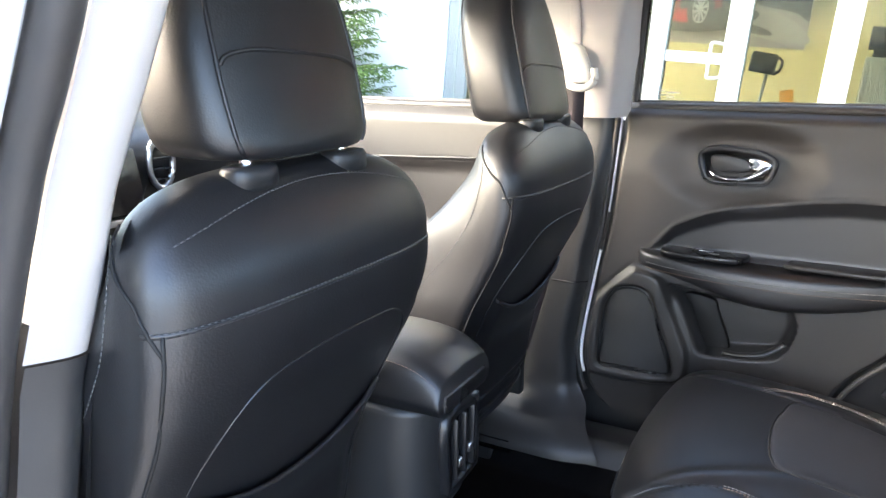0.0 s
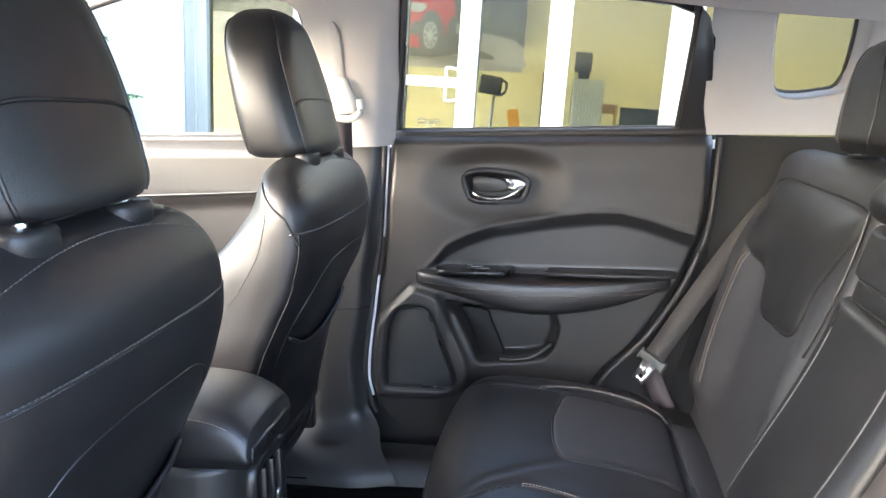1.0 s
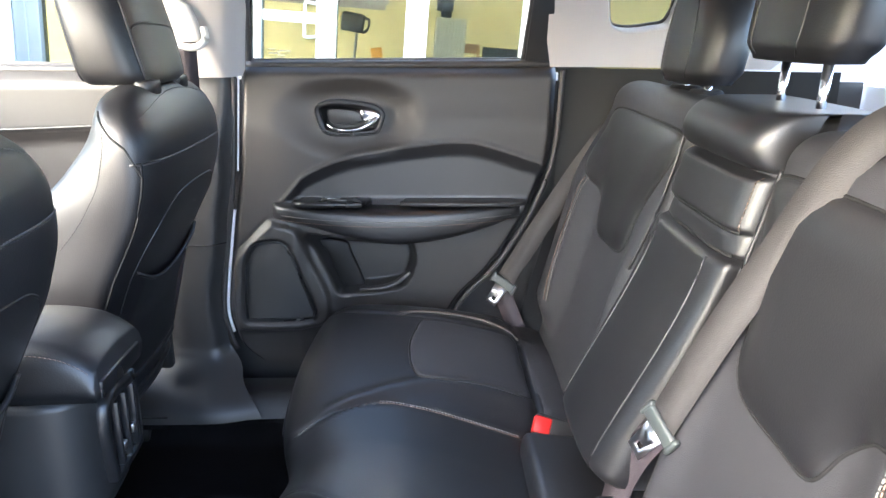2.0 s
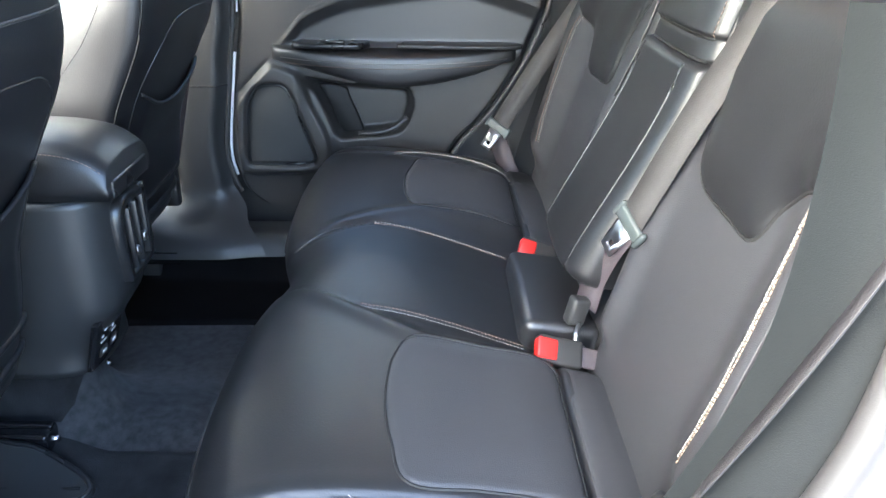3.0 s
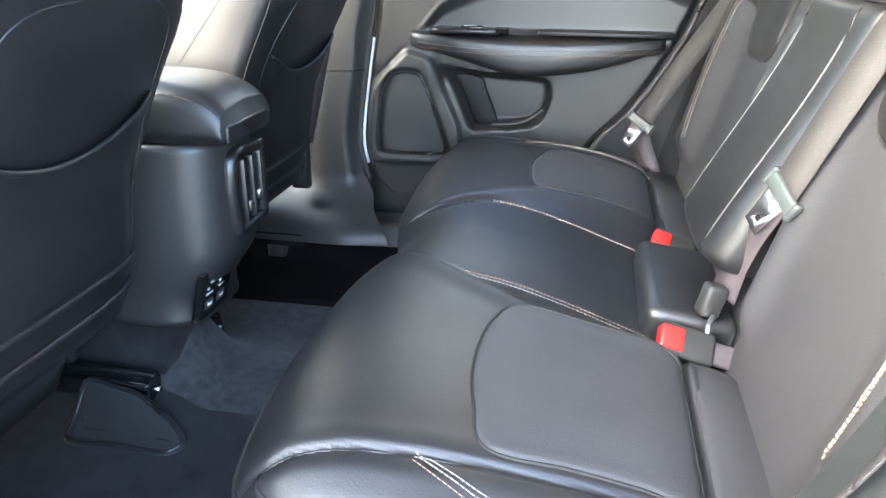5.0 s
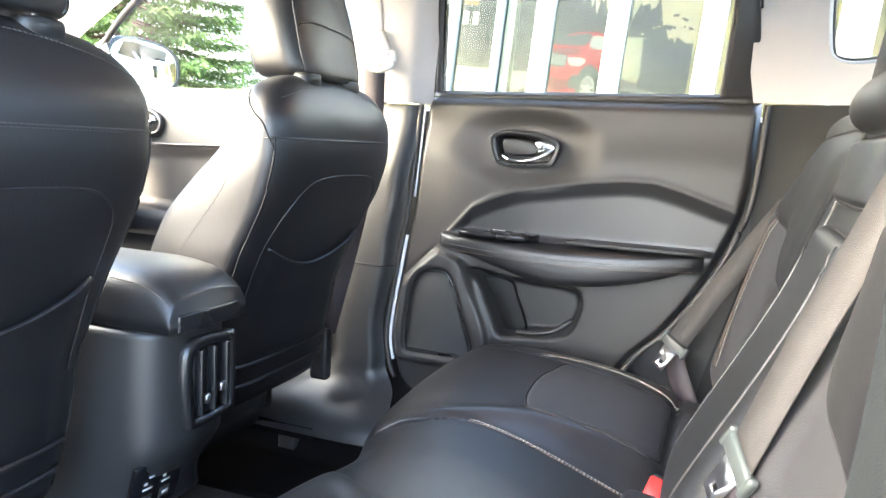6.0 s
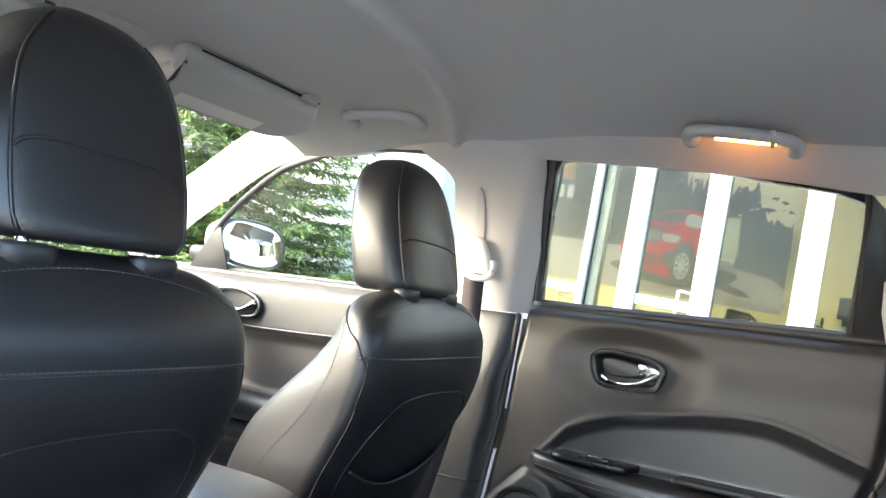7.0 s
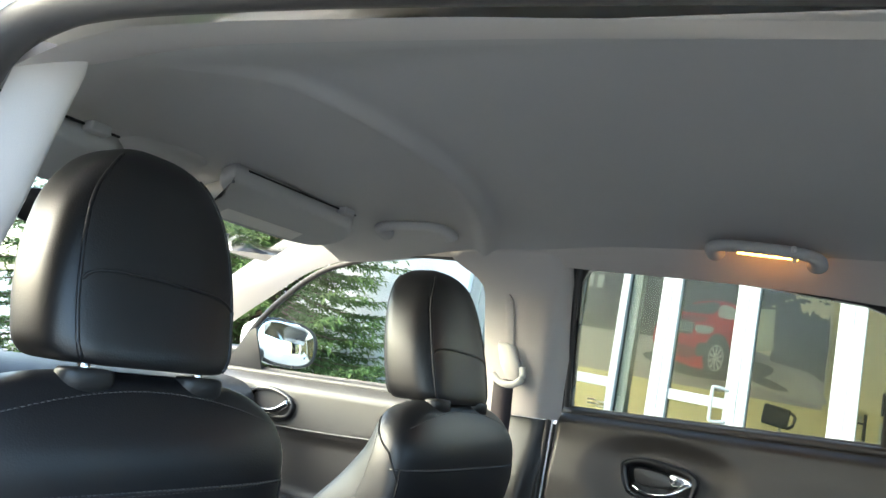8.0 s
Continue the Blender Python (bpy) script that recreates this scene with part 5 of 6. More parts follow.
# ---- front of the cabin ----
# right front door with its window
F_GLASS = curve([(-0.150, 1.085), (-0.165, 1.25), (-0.190, 1.41), (-0.235, 1.440), (-0.45, 1.447), (-0.62, 1.420), (-0.74, 1.385), (-0.90, 1.30), (-1.02, 1.215), (-1.10, 1.13), (-1.08, 1.088), (-0.6, 1.078)], 60, True)


def f_y(z):
    return 0.765 - 0.42 * (z - 1.10)


fdoor = thing("car_door", "closed black-trimmed front passenger door with chrome pull", "car door", at=(-0.6, 0.72, 0.36))


def fdoor_face(u, v):
    z = 0.36 + 0.75 * v
    x = -1.25 + 1.07 * u
    line = 0.965 + 0.02 * math.sin(2.5 * (x + 0.3))
    y = 0.70 + 0.05 * ease(1.06, 1.11, z) + 0.025 * ease(0.0, 0.03, line - z) * ease(0.74, 0.78, z) - 0.05 * ease(0.78, 0.75, z) * ease(0.62, 0.68, z)
    return x, y, z


part("inner_panel", grid(fdoor_face, 50, 60), DOORSKIN, fdoor)
part("swoop_bead", tube([(x, 0.697, 0.970 + 0.02 * math.sin(2.5 * (x + 0.3))) for x in np.linspace(-1.2, -0.19, 40)], 0.003, 8), PLASTIC, fdoor)
part("armrest", box(-1.05, -0.25, 0.62, 0.72, 0.70, 0.775, 0.03, 4), LEATHER, fdoor)
FB = curve([(-0.965, 1.045), (-0.89, 1.058), (-0.82, 1.042), (-0.79, 1.015), (-0.81, 0.975), (-0.90, 0.970), (-0.955, 0.985)], 30, True)
part("handle_bezel", hoop(FB, grown(FB, -0.012), lambda u, v, w: (u, 0.702 - w, v), 0.016), PLASTIC_SMOOTH, fdoor)
part("handle_cup", slab(grown(FB, -0.010), lambda u, v, w: (u, 0.712 - w, v), 0.004), PLASTIC, fdoor)
part("pull_lever", tube(curve([(-0.945, 0.694, 1.0), (-0.90, 0.685, 0.99), (-0.85, 0.685, 0.995), (-0.81, 0.69, 1.02)], 20), lambda t: 0.005 + 0.006 * t, 8), CHROME, fdoor, "chrome pull lever")
part("window_pane", slab(F_GLASS, lambda u, v, w: (u, f_y(v) + w, v), 0.004), GLASS, fdoor, smooth=False).visible_shadow = False
part("window_channel", ring_tube([(u, f_y(v) - 0.010, v) for u, v in F_GLASS], 0.009, 8), RUBBER, fdoor)
part("corner_cover", slab([(-1.16, 1.09), (-0.985, 1.095), (-0.985, 1.225), (-1.02, 1.21)], lambda u, v, w: (u, f_y(v) - 0.020 - w, v), 0.006, 0.002), PLASTIC, fdoor)
part("sill_roll", tube([(x, 0.745, 1.092) for x in np.linspace(-1.2, -0.17, 30)], 0.015, 10, 0.8), DOORSKIN, fdoor)

# roof side rail, right: pale trim over both windows and down the screen pillar
RAIL = [(-1.32, 0.70, 1.08), (-1.10, 0.655, 1.235), (-0.90, 0.632, 1.345), (-0.74, 0.618, 1.425), (-0.55, 0.60, 1.462), (-0.25, 0.588, 1.468), (0.1, 0.588, 1.446), (0.45, 0.590, 1.423), (0.75, 0.595, 1.386), (1.1, 0.59, 1.35)]


def rail_face(u, v):
    p = curve(RAIL, 60)[int(round(u * 60))]
    screen = ease(-0.45, -0.85, p[0])
    a = v
    return p[0] - 0.05 * screen * a, p[1] + 0.012 - (0.075 - 0.025 * screen) * a - 0.010 * math.sin(math.pi * a), p[2] - 0.026 + (0.085 + 0.012 * screen) * a + 0.006 * math.sin(math.pi * a)


single("trim_roof_rail", grid(rail_face, 60, 10), PILLAR, "pale grey roof rail and windscreen pillar trim", "car trim")
single("trim_screen_pillar", tube(curve([(-1.32, -0.75, 1.08), (-1.05, -0.70, 1.26), (-0.80, -0.67, 1.38), (-0.5, -0.64, 1.42), (-0.12, -0.62, 1.40)], 40), 0.035, 12), PILLAR, "pale grey windscreen pillar trim", "car trim")
screen = thing("window_screen", "raked windscreen glass with a faded white sticker strip", "windscreen", kind="structure")


def ws(u, v):
    hw = lerp([(0, 0.45), (0.33, 0.57), (0.6, 0.655), (1, 0.71)], v)
    return lerp([(0, -0.59), (0.33, -0.85), (0.6, -1.08), (1, -1.45)], v) - 0.06 * (1 - (2 * u - 1) ** 2), MID + hw * (2 * u - 1), lerp([(0, 1.455), (0.33, 1.398), (0.6, 1.32), (1, 1.08)], v)


part("pane", grid(ws, 20, 30), SCREEN_GLASS, screen).visible_shadow = False
for k in range(4):
    part("sticker_bar", grid(lambda u, v, k=k: (lambda p: (p[0] + 0.004, p[1], p[2]))(ws(0.66 + 0.05 * k + 0.022 * u + 0.02 * v, 0.16 + 0.07 * v)), 3, 3), WHITE_PRINT, screen)
single("wall_front_left", join(box(-1.3, -0.20, -0.78, -0.72, 0.25, 1.07, 0.01), box(-0.30, -0.17, -0.70, -0.66, 1.0, 1.45, 0.01)), PLASTIC, "closed black-trimmed driver's door", "car door")

dash = thing("dashboard", "black padded dashboard with round vents and switches", "dashboard", at=(-1.1, MID, 0.6))
DPROF = curve([(-1.45, 1.06), (-1.15, 1.075), (-0.98, 1.070), (-0.90, 1.045), (-0.87, 1.00), (-0.885, 0.93), (-0.86, 0.85), (-0.88, 0.75), (-0.95, 0.62), (-1.05, 0.45), (-1.30, 0.35)], 50)
part("pad", grid(lambda u, v: (lambda p: (p[0] - 0.05 * (2 * v - 1) ** 4, MID + 0.70 * (2 * v - 1), p[1] + 0.02 * bell(v - 0.25, 0.12)))(DPROF[int(round(u * 50))]), 50, 30), PLASTIC, dash)
part("screen", moved(box(-0.01, 0.01, -0.12, 0.12, -0.07, 0.07, 0.008), pose(-0.862, MID - 0.02, 0.955, 0, -12, 0)), PIANO, dash, "gloss black display")
for y in (0.135, -0.175):
    v_ = part("air_vent", ring_tube([(-0.868, y + 0.032 * math.cos(a), 0.985 + 0.055 * math.sin(a)) for a in np.linspace(0, 2 * math.pi, 30, endpoint=False)], 0.007, 8), SATIN, dash, "satin ringed air vent")
    for k in range(4):
        part("vent_blade", box(-0.878, -0.864, y - 0.028, y + 0.028, 0.945 + 0.023 * k, 0.951 + 0.023 * k, 0.002), PLASTIC_SMOOTH, v_)
for y in (0.07, -0.03, -0.12):
    part("knob", tube([(-0.885, y, 0.84), (-0.848, y, 0.835)], 0.022, 20), PLASTIC_SMOOTH, dash)
part("switch_row", box(-0.872, -0.850, -0.16, 0.10, 0.868, 0.884, 0.004), SATIN, dash)
part("tunnel_shelf", loft([[(x, -0.15, 0.22), (x, -0.14, z), (x, 0.08, z), (x, 0.09, 0.22)] for x, z in ((-1.1, 0.62), (-0.85, 0.60), (-0.6, 0.58), (-0.42, 0.60))]), PLASTIC, dash)
rv = thing("rear_view_mirror", "black interior mirror hung at the windscreen", "mirror", at=(-0.75, MID - 0.17, 1.37))
part("housing", moved(loft([[(x, 0.12 * k * math.cos(a), 0.038 * k * math.sin(a)) for a in np.linspace(0, 2 * math.pi, 28, endpoint=False)] for x, k in ((-0.03, 0.4), (-0.02, 0.8), (0.0, 0.97), (0.008, 1.0), (0.012, 0.96))]), pose(-0.66, MID - 0.135, 1.355, 0, 8, -8)), PLASTIC_SMOOTH, rv)
part("stalk", tube([(-0.68, MID - 0.12, 1.36), (-0.72, MID - 0.08, 1.43)], 0.012, 10), PLASTIC, rv)

# sun visors: padded boards, rounded at the outer end, notched round the pivot at the inner one
def visor(c, label):
    v = thing("sun_visor", label, "sun visor", group="sun visors")
    top = roof_z(-0.39, c) - 0.012
    out = curve([(-0.203, -0.378), (-0.16, -0.372), (0.12, -0.378), (0.175, -0.390), (0.205, -0.425), (0.190, -0.470), (0.12, -0.500), (-0.13, -0.505), (-0.175, -0.490), (-0.190, -0.455), (-0.182, -0.425), (-0.205, -0.405)], 80, True)

    def place(u, x, w):
        return x, c + u, top - 0.42 * max(0.0, -0.372 - x) + 0.012 - w
    board = part("board", slab(out, place, 0.030, 0.012, 5), HEADLINING, v)
    part("warning_label", slab([(-0.13, -0.490), (0.09, -0.488), (0.09, -0.455), (-0.13, -0.457)], lambda u, x, w: place(u, x, 0.0302 + w), 0.0006), WHITE_PLASTIC, board, "pale printed label", False)
    part("edge_gap", tube([(lambda p: (p[0] + 0.004, p[1], p[2] + 0.002))(place(u, -0.376, 0.006)) for u in np.linspace(-0.17, 0.16, 20)], 0.0022, 6), SEAM, board)
    part("vanity_catch", ring_tube([place(-0.165 + 0.018 * math.cos(t), -0.470 + 0.011 * math.sin(t), 0.031) for t in np.linspace(0, 2 * math.pi, 20, endpoint=False)], 0.0022, 6), PLASTIC, board)
    part("pivot", box(-0.378, -0.352, c + 0.10, c + 0.135, top - 0.004, top + 0.012, 0.004), HEADLINING, v)
    return v


visor(0.165, "pale grey sun visor folded up to the headlining")
visor(-0.435, "pale grey sun visor over the driver's place")
console_top = thing("roof_console", "pale grey overhead lamp console at the windscreen", "lamp console")
part("shell", loft([box_ring(-0.49, MID - 0.10, hx, hy, z, 32, 3) for z, hx, hy in ((1.50, 0.08, 0.10), (1.480, 0.08, 0.095), (1.470, 0.065, 0.08), (1.468, 0.05, 0.06))]), HEADLINING, console_top)


# grab handles
def grab(x0, x1, y, z0, z1, lit):
    g = thing("grab_handle", "pale grey roof grab handle" + (" with a glowing warm courtesy lamp" if lit else " folded up to the headlining"), "grab handle", group="roof grab handles")
    mid = (x0 + x1) / 2

    def p(t, s, d=0.0):
        return (x0 + (x1 - x0) * t, y + 0.012 - 0.036 * s + d, z0 + (z1 - z0) * t - 0.004 + 0.006 * s)
    part("grip", tube(curve([p(0.09, -0.2), p(0.08, 0.5), p(0.12, 1.0), p(0.25, 1.30), p(0.5, 1.36), p(0.75, 1.30), p(0.88, 1.0), p(0.92, 0.5), p(0.91, -0.2)], 60), lambda t: 0.0125 + 0.005 * abs(2 * t - 1) ** 3, 14, 0.85), HEADLINING, g)
    if lit:
        turn = pose(mid + 0.006, y + 0.000, (z0 + z1) / 2 - 0.002, 24, math.degrees(math.atan2(z0 - z1, x1 - x0)), 0)
        part("lamp_base", moved(box(-0.075, 0.075, -0.014, 0.020, 0.004, 0.016, 0.005), turn), HEADLINING, g)
        part("lamp_lens", moved(box(-0.052, 0.052, -0.004, 0.004, -0.002, 0.0045, 0.002), turn), LAMP_GLOW, g, "glowing warm lamp lens")
        part("coat_hook", tube(curve([p(0.74, 0.2), p(0.75, 0.8), p(0.755, 1.3), p(0.76, 1.9)], 14), 0.005, 8), WHITE_PLASTIC, g)
    return g


grab(-0.365, -0.155, 0.405, 1.462, 1.458, False)
grab(0.352, 0.566, 0.492, 1.452, 1.428, True)

# right door mirror
mir = thing("door_mirror", "white door mirror with a black rim", "door mirror", at=(-1.0, 0.92, 1.2))
def mirror_ring(t, k):
    return [(-1.10 - 0.10 * t + 0.02 * math.cos(a), 0.95 + 0.135 * k * math.copysign(abs(math.cos(a)) ** 0.7, math.cos(a)), 1.195 + 0.078 * k * math.copysign(abs(math.sin(a)) ** 0.7, math.sin(a)) - 0.01 * k * math.cos(a)) for a in np.linspace(0, 2 * math.pi, 36, endpoint=False)]
part("shell", loft([mirror_ring(0.0, 1.0), mirror_ring(0.3, 1.02), mirror_ring(0.8, 0.85), mirror_ring(1.1, 0.45)]), PAINT, mir)
part("rim", loft([mirror_ring(-0.06, 0.90), mirror_ring(-0.10, 0.98), mirror_ring(0.02, 1.03), mirror_ring(0.06, 1.0)], cap=False), PLASTIC_SMOOTH, mir, "black rim")
part("mirror_glass", loft([mirror_ring(-0.05, 0.93), mirror_ring(-0.055, 0.92)]), MIRROR, mir)
part("arm", box(-1.17, -1.09, 0.74, 0.86, 1.12, 1.17, 0.02), PLASTIC, mir)

# the car stands on its slope
for ob in CAR:
    ob.matrix_basis = SLOPE @ ob.matrix_basis

# ---- outside ----
ASPHALT = material("grey paving", (0.25, 0.25, 0.245), 0.9, bump=0.6, grain=160, vary=0.25, blotch=1.2)
FRAME = material("white powder-coated aluminium", (0.26, 0.27, 0.265), 0.4, vary=0.08)
FRAME_GREY = material("grey-green aluminium", (0.33, 0.36, 0.32), 0.4, vary=0.05)
CREAM = material("cream painted plaster", (0.66, 0.56, 0.30), 0.8, bump=0.1, grain=60, vary=0.03, blotch=0.6)
WHITE_WALL = material("white rendered wall", (0.85, 0.85, 0.84), 0.85, bump=0.2, grain=80, vary=0.03, blotch=0.8)
TILE = material("pale showroom floor", (0.45, 0.44, 0.42), 0.3, vary=0.05)
DARK = material("dark office equipment", (0.03, 0.03, 0.032), 0.4)
ORANGE = material("orange plastic", (0.85, 0.33, 0.02), 0.45)
WOOD = material("pine furniture", (0.42, 0.22, 0.09), 0.5, vary=0.2, blotch=8)
SHEET = material("pale folders", (0.62, 0.58, 0.48), 0.7, vary=0.2, blotch=12)
SHOPGLASS = glass("tinted shop window glass", (0.56, 0.59, 0.565))


def out_part(name, geo, mat, parent, label="", smooth=False):
    return part(name, geo, mat, parent, label, smooth)


single("ground", grid(lambda u, v: (-300 + 600 * u, -300 + 600 * v, -0.02), 8, 8), ASPHALT, "pale concrete forecourt reaching far", "ground", car=False)
FY = 5.6
shop = thing("shop_front", "white aluminium glazed shop front with a glass door", "shop front", kind="structure", car=False, at=(0, FY, 0))
for x0, x1, mat in ((-3.14, -2.92, FRAME), (-2.10, -1.95, FRAME), (-1.585, -1.515, FRAME), (-1.22, -1.05, FRAME), (-0.585, -0.41, FRAME), (0.18, 0.375, FRAME), (1.19, 1.45, FRAME), (2.9, 3.1, FRAME), (4.6, 4.8, FRAME)):
    out_part("mullion", box(x0, x1, FY - 0.04, FY + 0.10, 0, 3.3, 0.008), mat, shop)
    out_part("mullion_bead", box((x0 + x1) / 2 - 0.006, (x0 + x1) / 2 + 0.006, FY - 0.048, FY - 0.038, 0, 3.3), FRAME_GREY, shop) if x1 - x0 > 0.1 else None
out_part("inner_post", box(-1.500, -1.42, FY + 0.02, FY + 0.16, 0, 3.3, 0.006), FRAME_GREY, shop)
out_part("head_rail", box(-3.2, 6, FY - 0.04, FY + 0.10, 2.75, 4.95, 0.01), FRAME, shop)
out_part("foot_rail", box(-3.2, 6, FY - 0.03, FY + 0.09, 0, 0.18, 0.01), FRAME, shop)
out_part("mid_rail", box(-1.06, -0.58, FY - 0.015, FY + 0.05, 1.16, 1.25, 0.006), FRAME, shop)
out_part("mid_rail", box(-1.95, -1.58, FY - 0.015, FY + 0.05, 1.16, 1.25, 0.006), FRAME, shop)
out_part("pane", box(-3.0, 6, FY + 0.02, FY + 0.028, 0.1, 3.25), SHOPGLASS, shop).visible_shadow = False
out_part("pull_handle", tube(curve([(-0.56, FY - 0.04, 1.06), (-0.66, FY - 0.10, 1.05), (-0.67, FY - 0.11, 1.10), (-0.67, FY - 0.11, 1.28), (-0.66, FY - 0.10, 1.33), (-0.56, FY - 0.04, 1.32)], 40), 0.014, 10), FRAME, shop, "white bow handle", True)
out_part("lock_plate", box(-0.535, -0.495, FY - 0.052, FY - 0.038, 1.15, 1.28, 0.006), SATIN, shop)
WY = 12.6
single("wall_shop_back", box(-9, 8, WY, WY + 0.2, 0, 5.2), CREAM, "cream painted showroom wall", "wall", smooth=False, car=False)
single("wall_shop_side", box(7.6, 7.8, FY, WY, 0, 5.2), CREAM, "cream painted showroom side wall", "wall", smooth=False, car=False)
single("floor_shop", box(-9, 8, FY + 0.1, WY, -0.06, 0.02), TILE, "pale polished showroom floor", "floor", smooth=False, car=False)
single("ceiling_shop", box(-9, 8, FY - 0.05, WY + 0.1, 4.9, 5.1), WHITE_WALL, "white showroom ceiling", "ceiling", smooth=False, car=False)
single("wall_shop_white", box(-9, -3.15, FY - 0.1, FY + 0.1, 0, 4.9), WHITE_WALL, "white rendered front wall beside the glazing", "wall", smooth=False, car=False)
# added fill light, no visible source: brightens the mural and back wall
shop_fill = new("showroom_fill", bpy.data.lights.new("showroom_fill", "AREA"))
shop_fill.data.shape, shop_fill.data.size, shop_fill.data.size_y, shop_fill.data.energy, shop_fill.data.color = "RECTANGLE", 10, 4, 6.0, (1.0, 0.93, 0.8)
shop_fill.matrix_world = look((-0.5, 9.0, 4.85), (-0.5, 9.001, 0))
tagged(shop_fill, "unseen warm fill light added under the showroom ceiling", "ceiling lamp")

# ---- showroom: mural and equipment ----
P_SKY = material("printed pale sky", (0.74, 0.66, 0.47), 0.5, vary=0.06, blotch=2)
P_ROAD = material("printed grey road", (0.30, 0.29, 0.28), 0.5, vary=0.12, blotch=3)
P_LIGHT = material("printed light road", (0.40, 0.38, 0.36), 0.5, vary=0.1, blotch=2)
P_TREE = material("printed dark trees", (0.036, 0.042, 0.033), 0.5, vary=0.85, blotch=9)
P_HEDGE = material("printed dark hedge", (0.040, 0.045, 0.048), 0.5, vary=0.6, blotch=4)
P_RED = material("printed red", (0.40, 0.010, 0.016), 0.45, vary=0.2, blotch=3)
P_DEEP = material("printed dark red", (0.16, 0.008, 0.012), 0.45, vary=0.3, blotch=6)
P_GLASS = material("printed dark glass", (0.05, 0.055, 0.06), 0.45, vary=0.4, blotch=3)
P_GREY = material("printed silver", (0.42, 0.42, 0.43), 0.45, vary=0.3, blotch=9)
P_TAN = material("printed autumn tree", (0.24, 0.14, 0.05), 0.5, vary=0.6, blotch=9)
P_PALE = material("printed pale green block", (0.42, 0.43, 0.33), 0.5, vary=0.08, blotch=3)
mural = thing("wall_mural", "large printed mural of a red off-road car on a road", "wall mural", car=False, at=(-3.5, WY, 1.4))
layer = [0]
squeeze = [1.0]


def ink(name, outline, mat, label=""):
    """A flat printed area, a hair proud of the one before."""
    layer[0] += 1
    y = WY - 0.02 - 0.0012 * layer[0]
    o = [np.array((-2.34 + (q[0] + 2.34) * squeeze[0], q[1]), float) for q in outline]
    area = sum(o[i - 1][0] * o[i][1] - o[i][0] * o[i - 1][1] for i in range(len(o)))
    o = o if area > 0 else o[::-1]
    return out_part(name, ([(q[0], y, q[1]) for q in o], [tuple(range(len(o)))]), mat, mural, label)


out_part("board", box(-6.9, -0.33, WY - 0.020, WY, 1.42, 4.6), P_SKY, mural, "pale evening sky print")
ink("road", [(-6.9, 1.42), (-0.34, 1.42), (-0.34, 2.0), (-1.4, 2.2), (-3.0, 2.25), (-6.9, 2.6)], P_ROAD)
ink("road_light", curve([(-1.5, 1.95), (-0.9, 2.0), (-0.40, 1.72), (-0.36, 1.50), (-1.4, 1.62), (-2.0, 1.75)], 24, True), P_LIGHT)
rnd = random.Random(4)


def ragged(x0, x1, z0, top, step=0.05, rough=0.22):
    """A tree line: flat below, ragged above."""
    pts = [(x1, z0), (x0, z0)]
    x = x0
    while x < x1:
        pts.append((x, top(x) + rnd.uniform(-rough, rough)))
        x += step * rnd.uniform(0.5, 1.5)
    return pts


ink("far_trees", ragged(-6.9, -3.0, 2.2, lambda x: 3.9 + 0.2 * math.sin(3 * x)), P_TREE)
ink("mid_trees", ragged(-3.05, -1.42, 2.2, lambda x: 3.72 + 0.25 * math.sin(4 * x)), P_TREE)
ink("near_trees", ragged(-1.46, -0.75, 2.3, lambda x: 3.25 + 0.35 * math.sin(5 * x + 1) - 0.25 * (x + 1.4)), P_TREE)
ink("low_trees", ragged(-0.80, -0.34, 2.3, lambda x: 2.95, 0.04, 0.08), P_TREE)
for k in range(130):
    x = rnd.uniform(-3.4, -0.42)
    z = (3.75 if x < -1.45 else 3.3 - 0.45 * (x + 1.45)) + rnd.uniform(-0.45, 0.40)
    sky_gap = rnd.random() < 0.28
    r = rnd.uniform(0.012, 0.035) if sky_gap else rnd.uniform(0.03, 0.10)
    ink("spray", [(x + r * rnd.uniform(0.4, 1.3) * math.cos(a), z + 0.55 * r * rnd.uniform(0.3, 1.4) * math.sin(a)) for a in np.linspace(0, 2 * math.pi, 11, endpoint=False)], P_SKY if sky_gap else P_TREE)
ink("hedge", [(-1.17, 2.80), (-0.34, 2.78), (-0.34, 1.85), (-0.55, 1.98), (-1.17, 2.08)], P_HEDGE)
ink("autumn_tree", ragged(-4.75, -4.25, 3.2, lambda x: 3.75, 0.04, 0.15), P_TAN)
ink("house", [(-5.6, 2.6), (-4.2, 2.5), (-4.2, 3.3), (-5.6, 3.35)], P_HEDGE)
for k in range(3):
    ink("house_window", [(-4.75 + 0.2 * k, 2.95), (-4.63 + 0.2 * k, 2.95), (-4.63 + 0.2 * k, 3.2), (-4.75 + 0.2 * k, 3.2)], P_GREY)
ink("pale_block", [(-1.45, 2.92), (-1.18, 2.94), (-1.14, 2.25), (-1.45, 2.2)], P_PALE)
ink("shadow", curve([(-3.3, 1.85), (-2.6, 1.62), (-1.8, 1.62), (-1.2, 1.80), (-1.2, 2.0), (-2.4, 2.0)], 24, True), P_HEDGE)
ink("ground_shadow", curve([(-1.25, 1.78), (-0.95, 1.70), (-0.85, 1.62), (-1.1, 1.62), (-1.45, 1.72)], 16, True), P_HEDGE)
squeeze[0] = 0.76
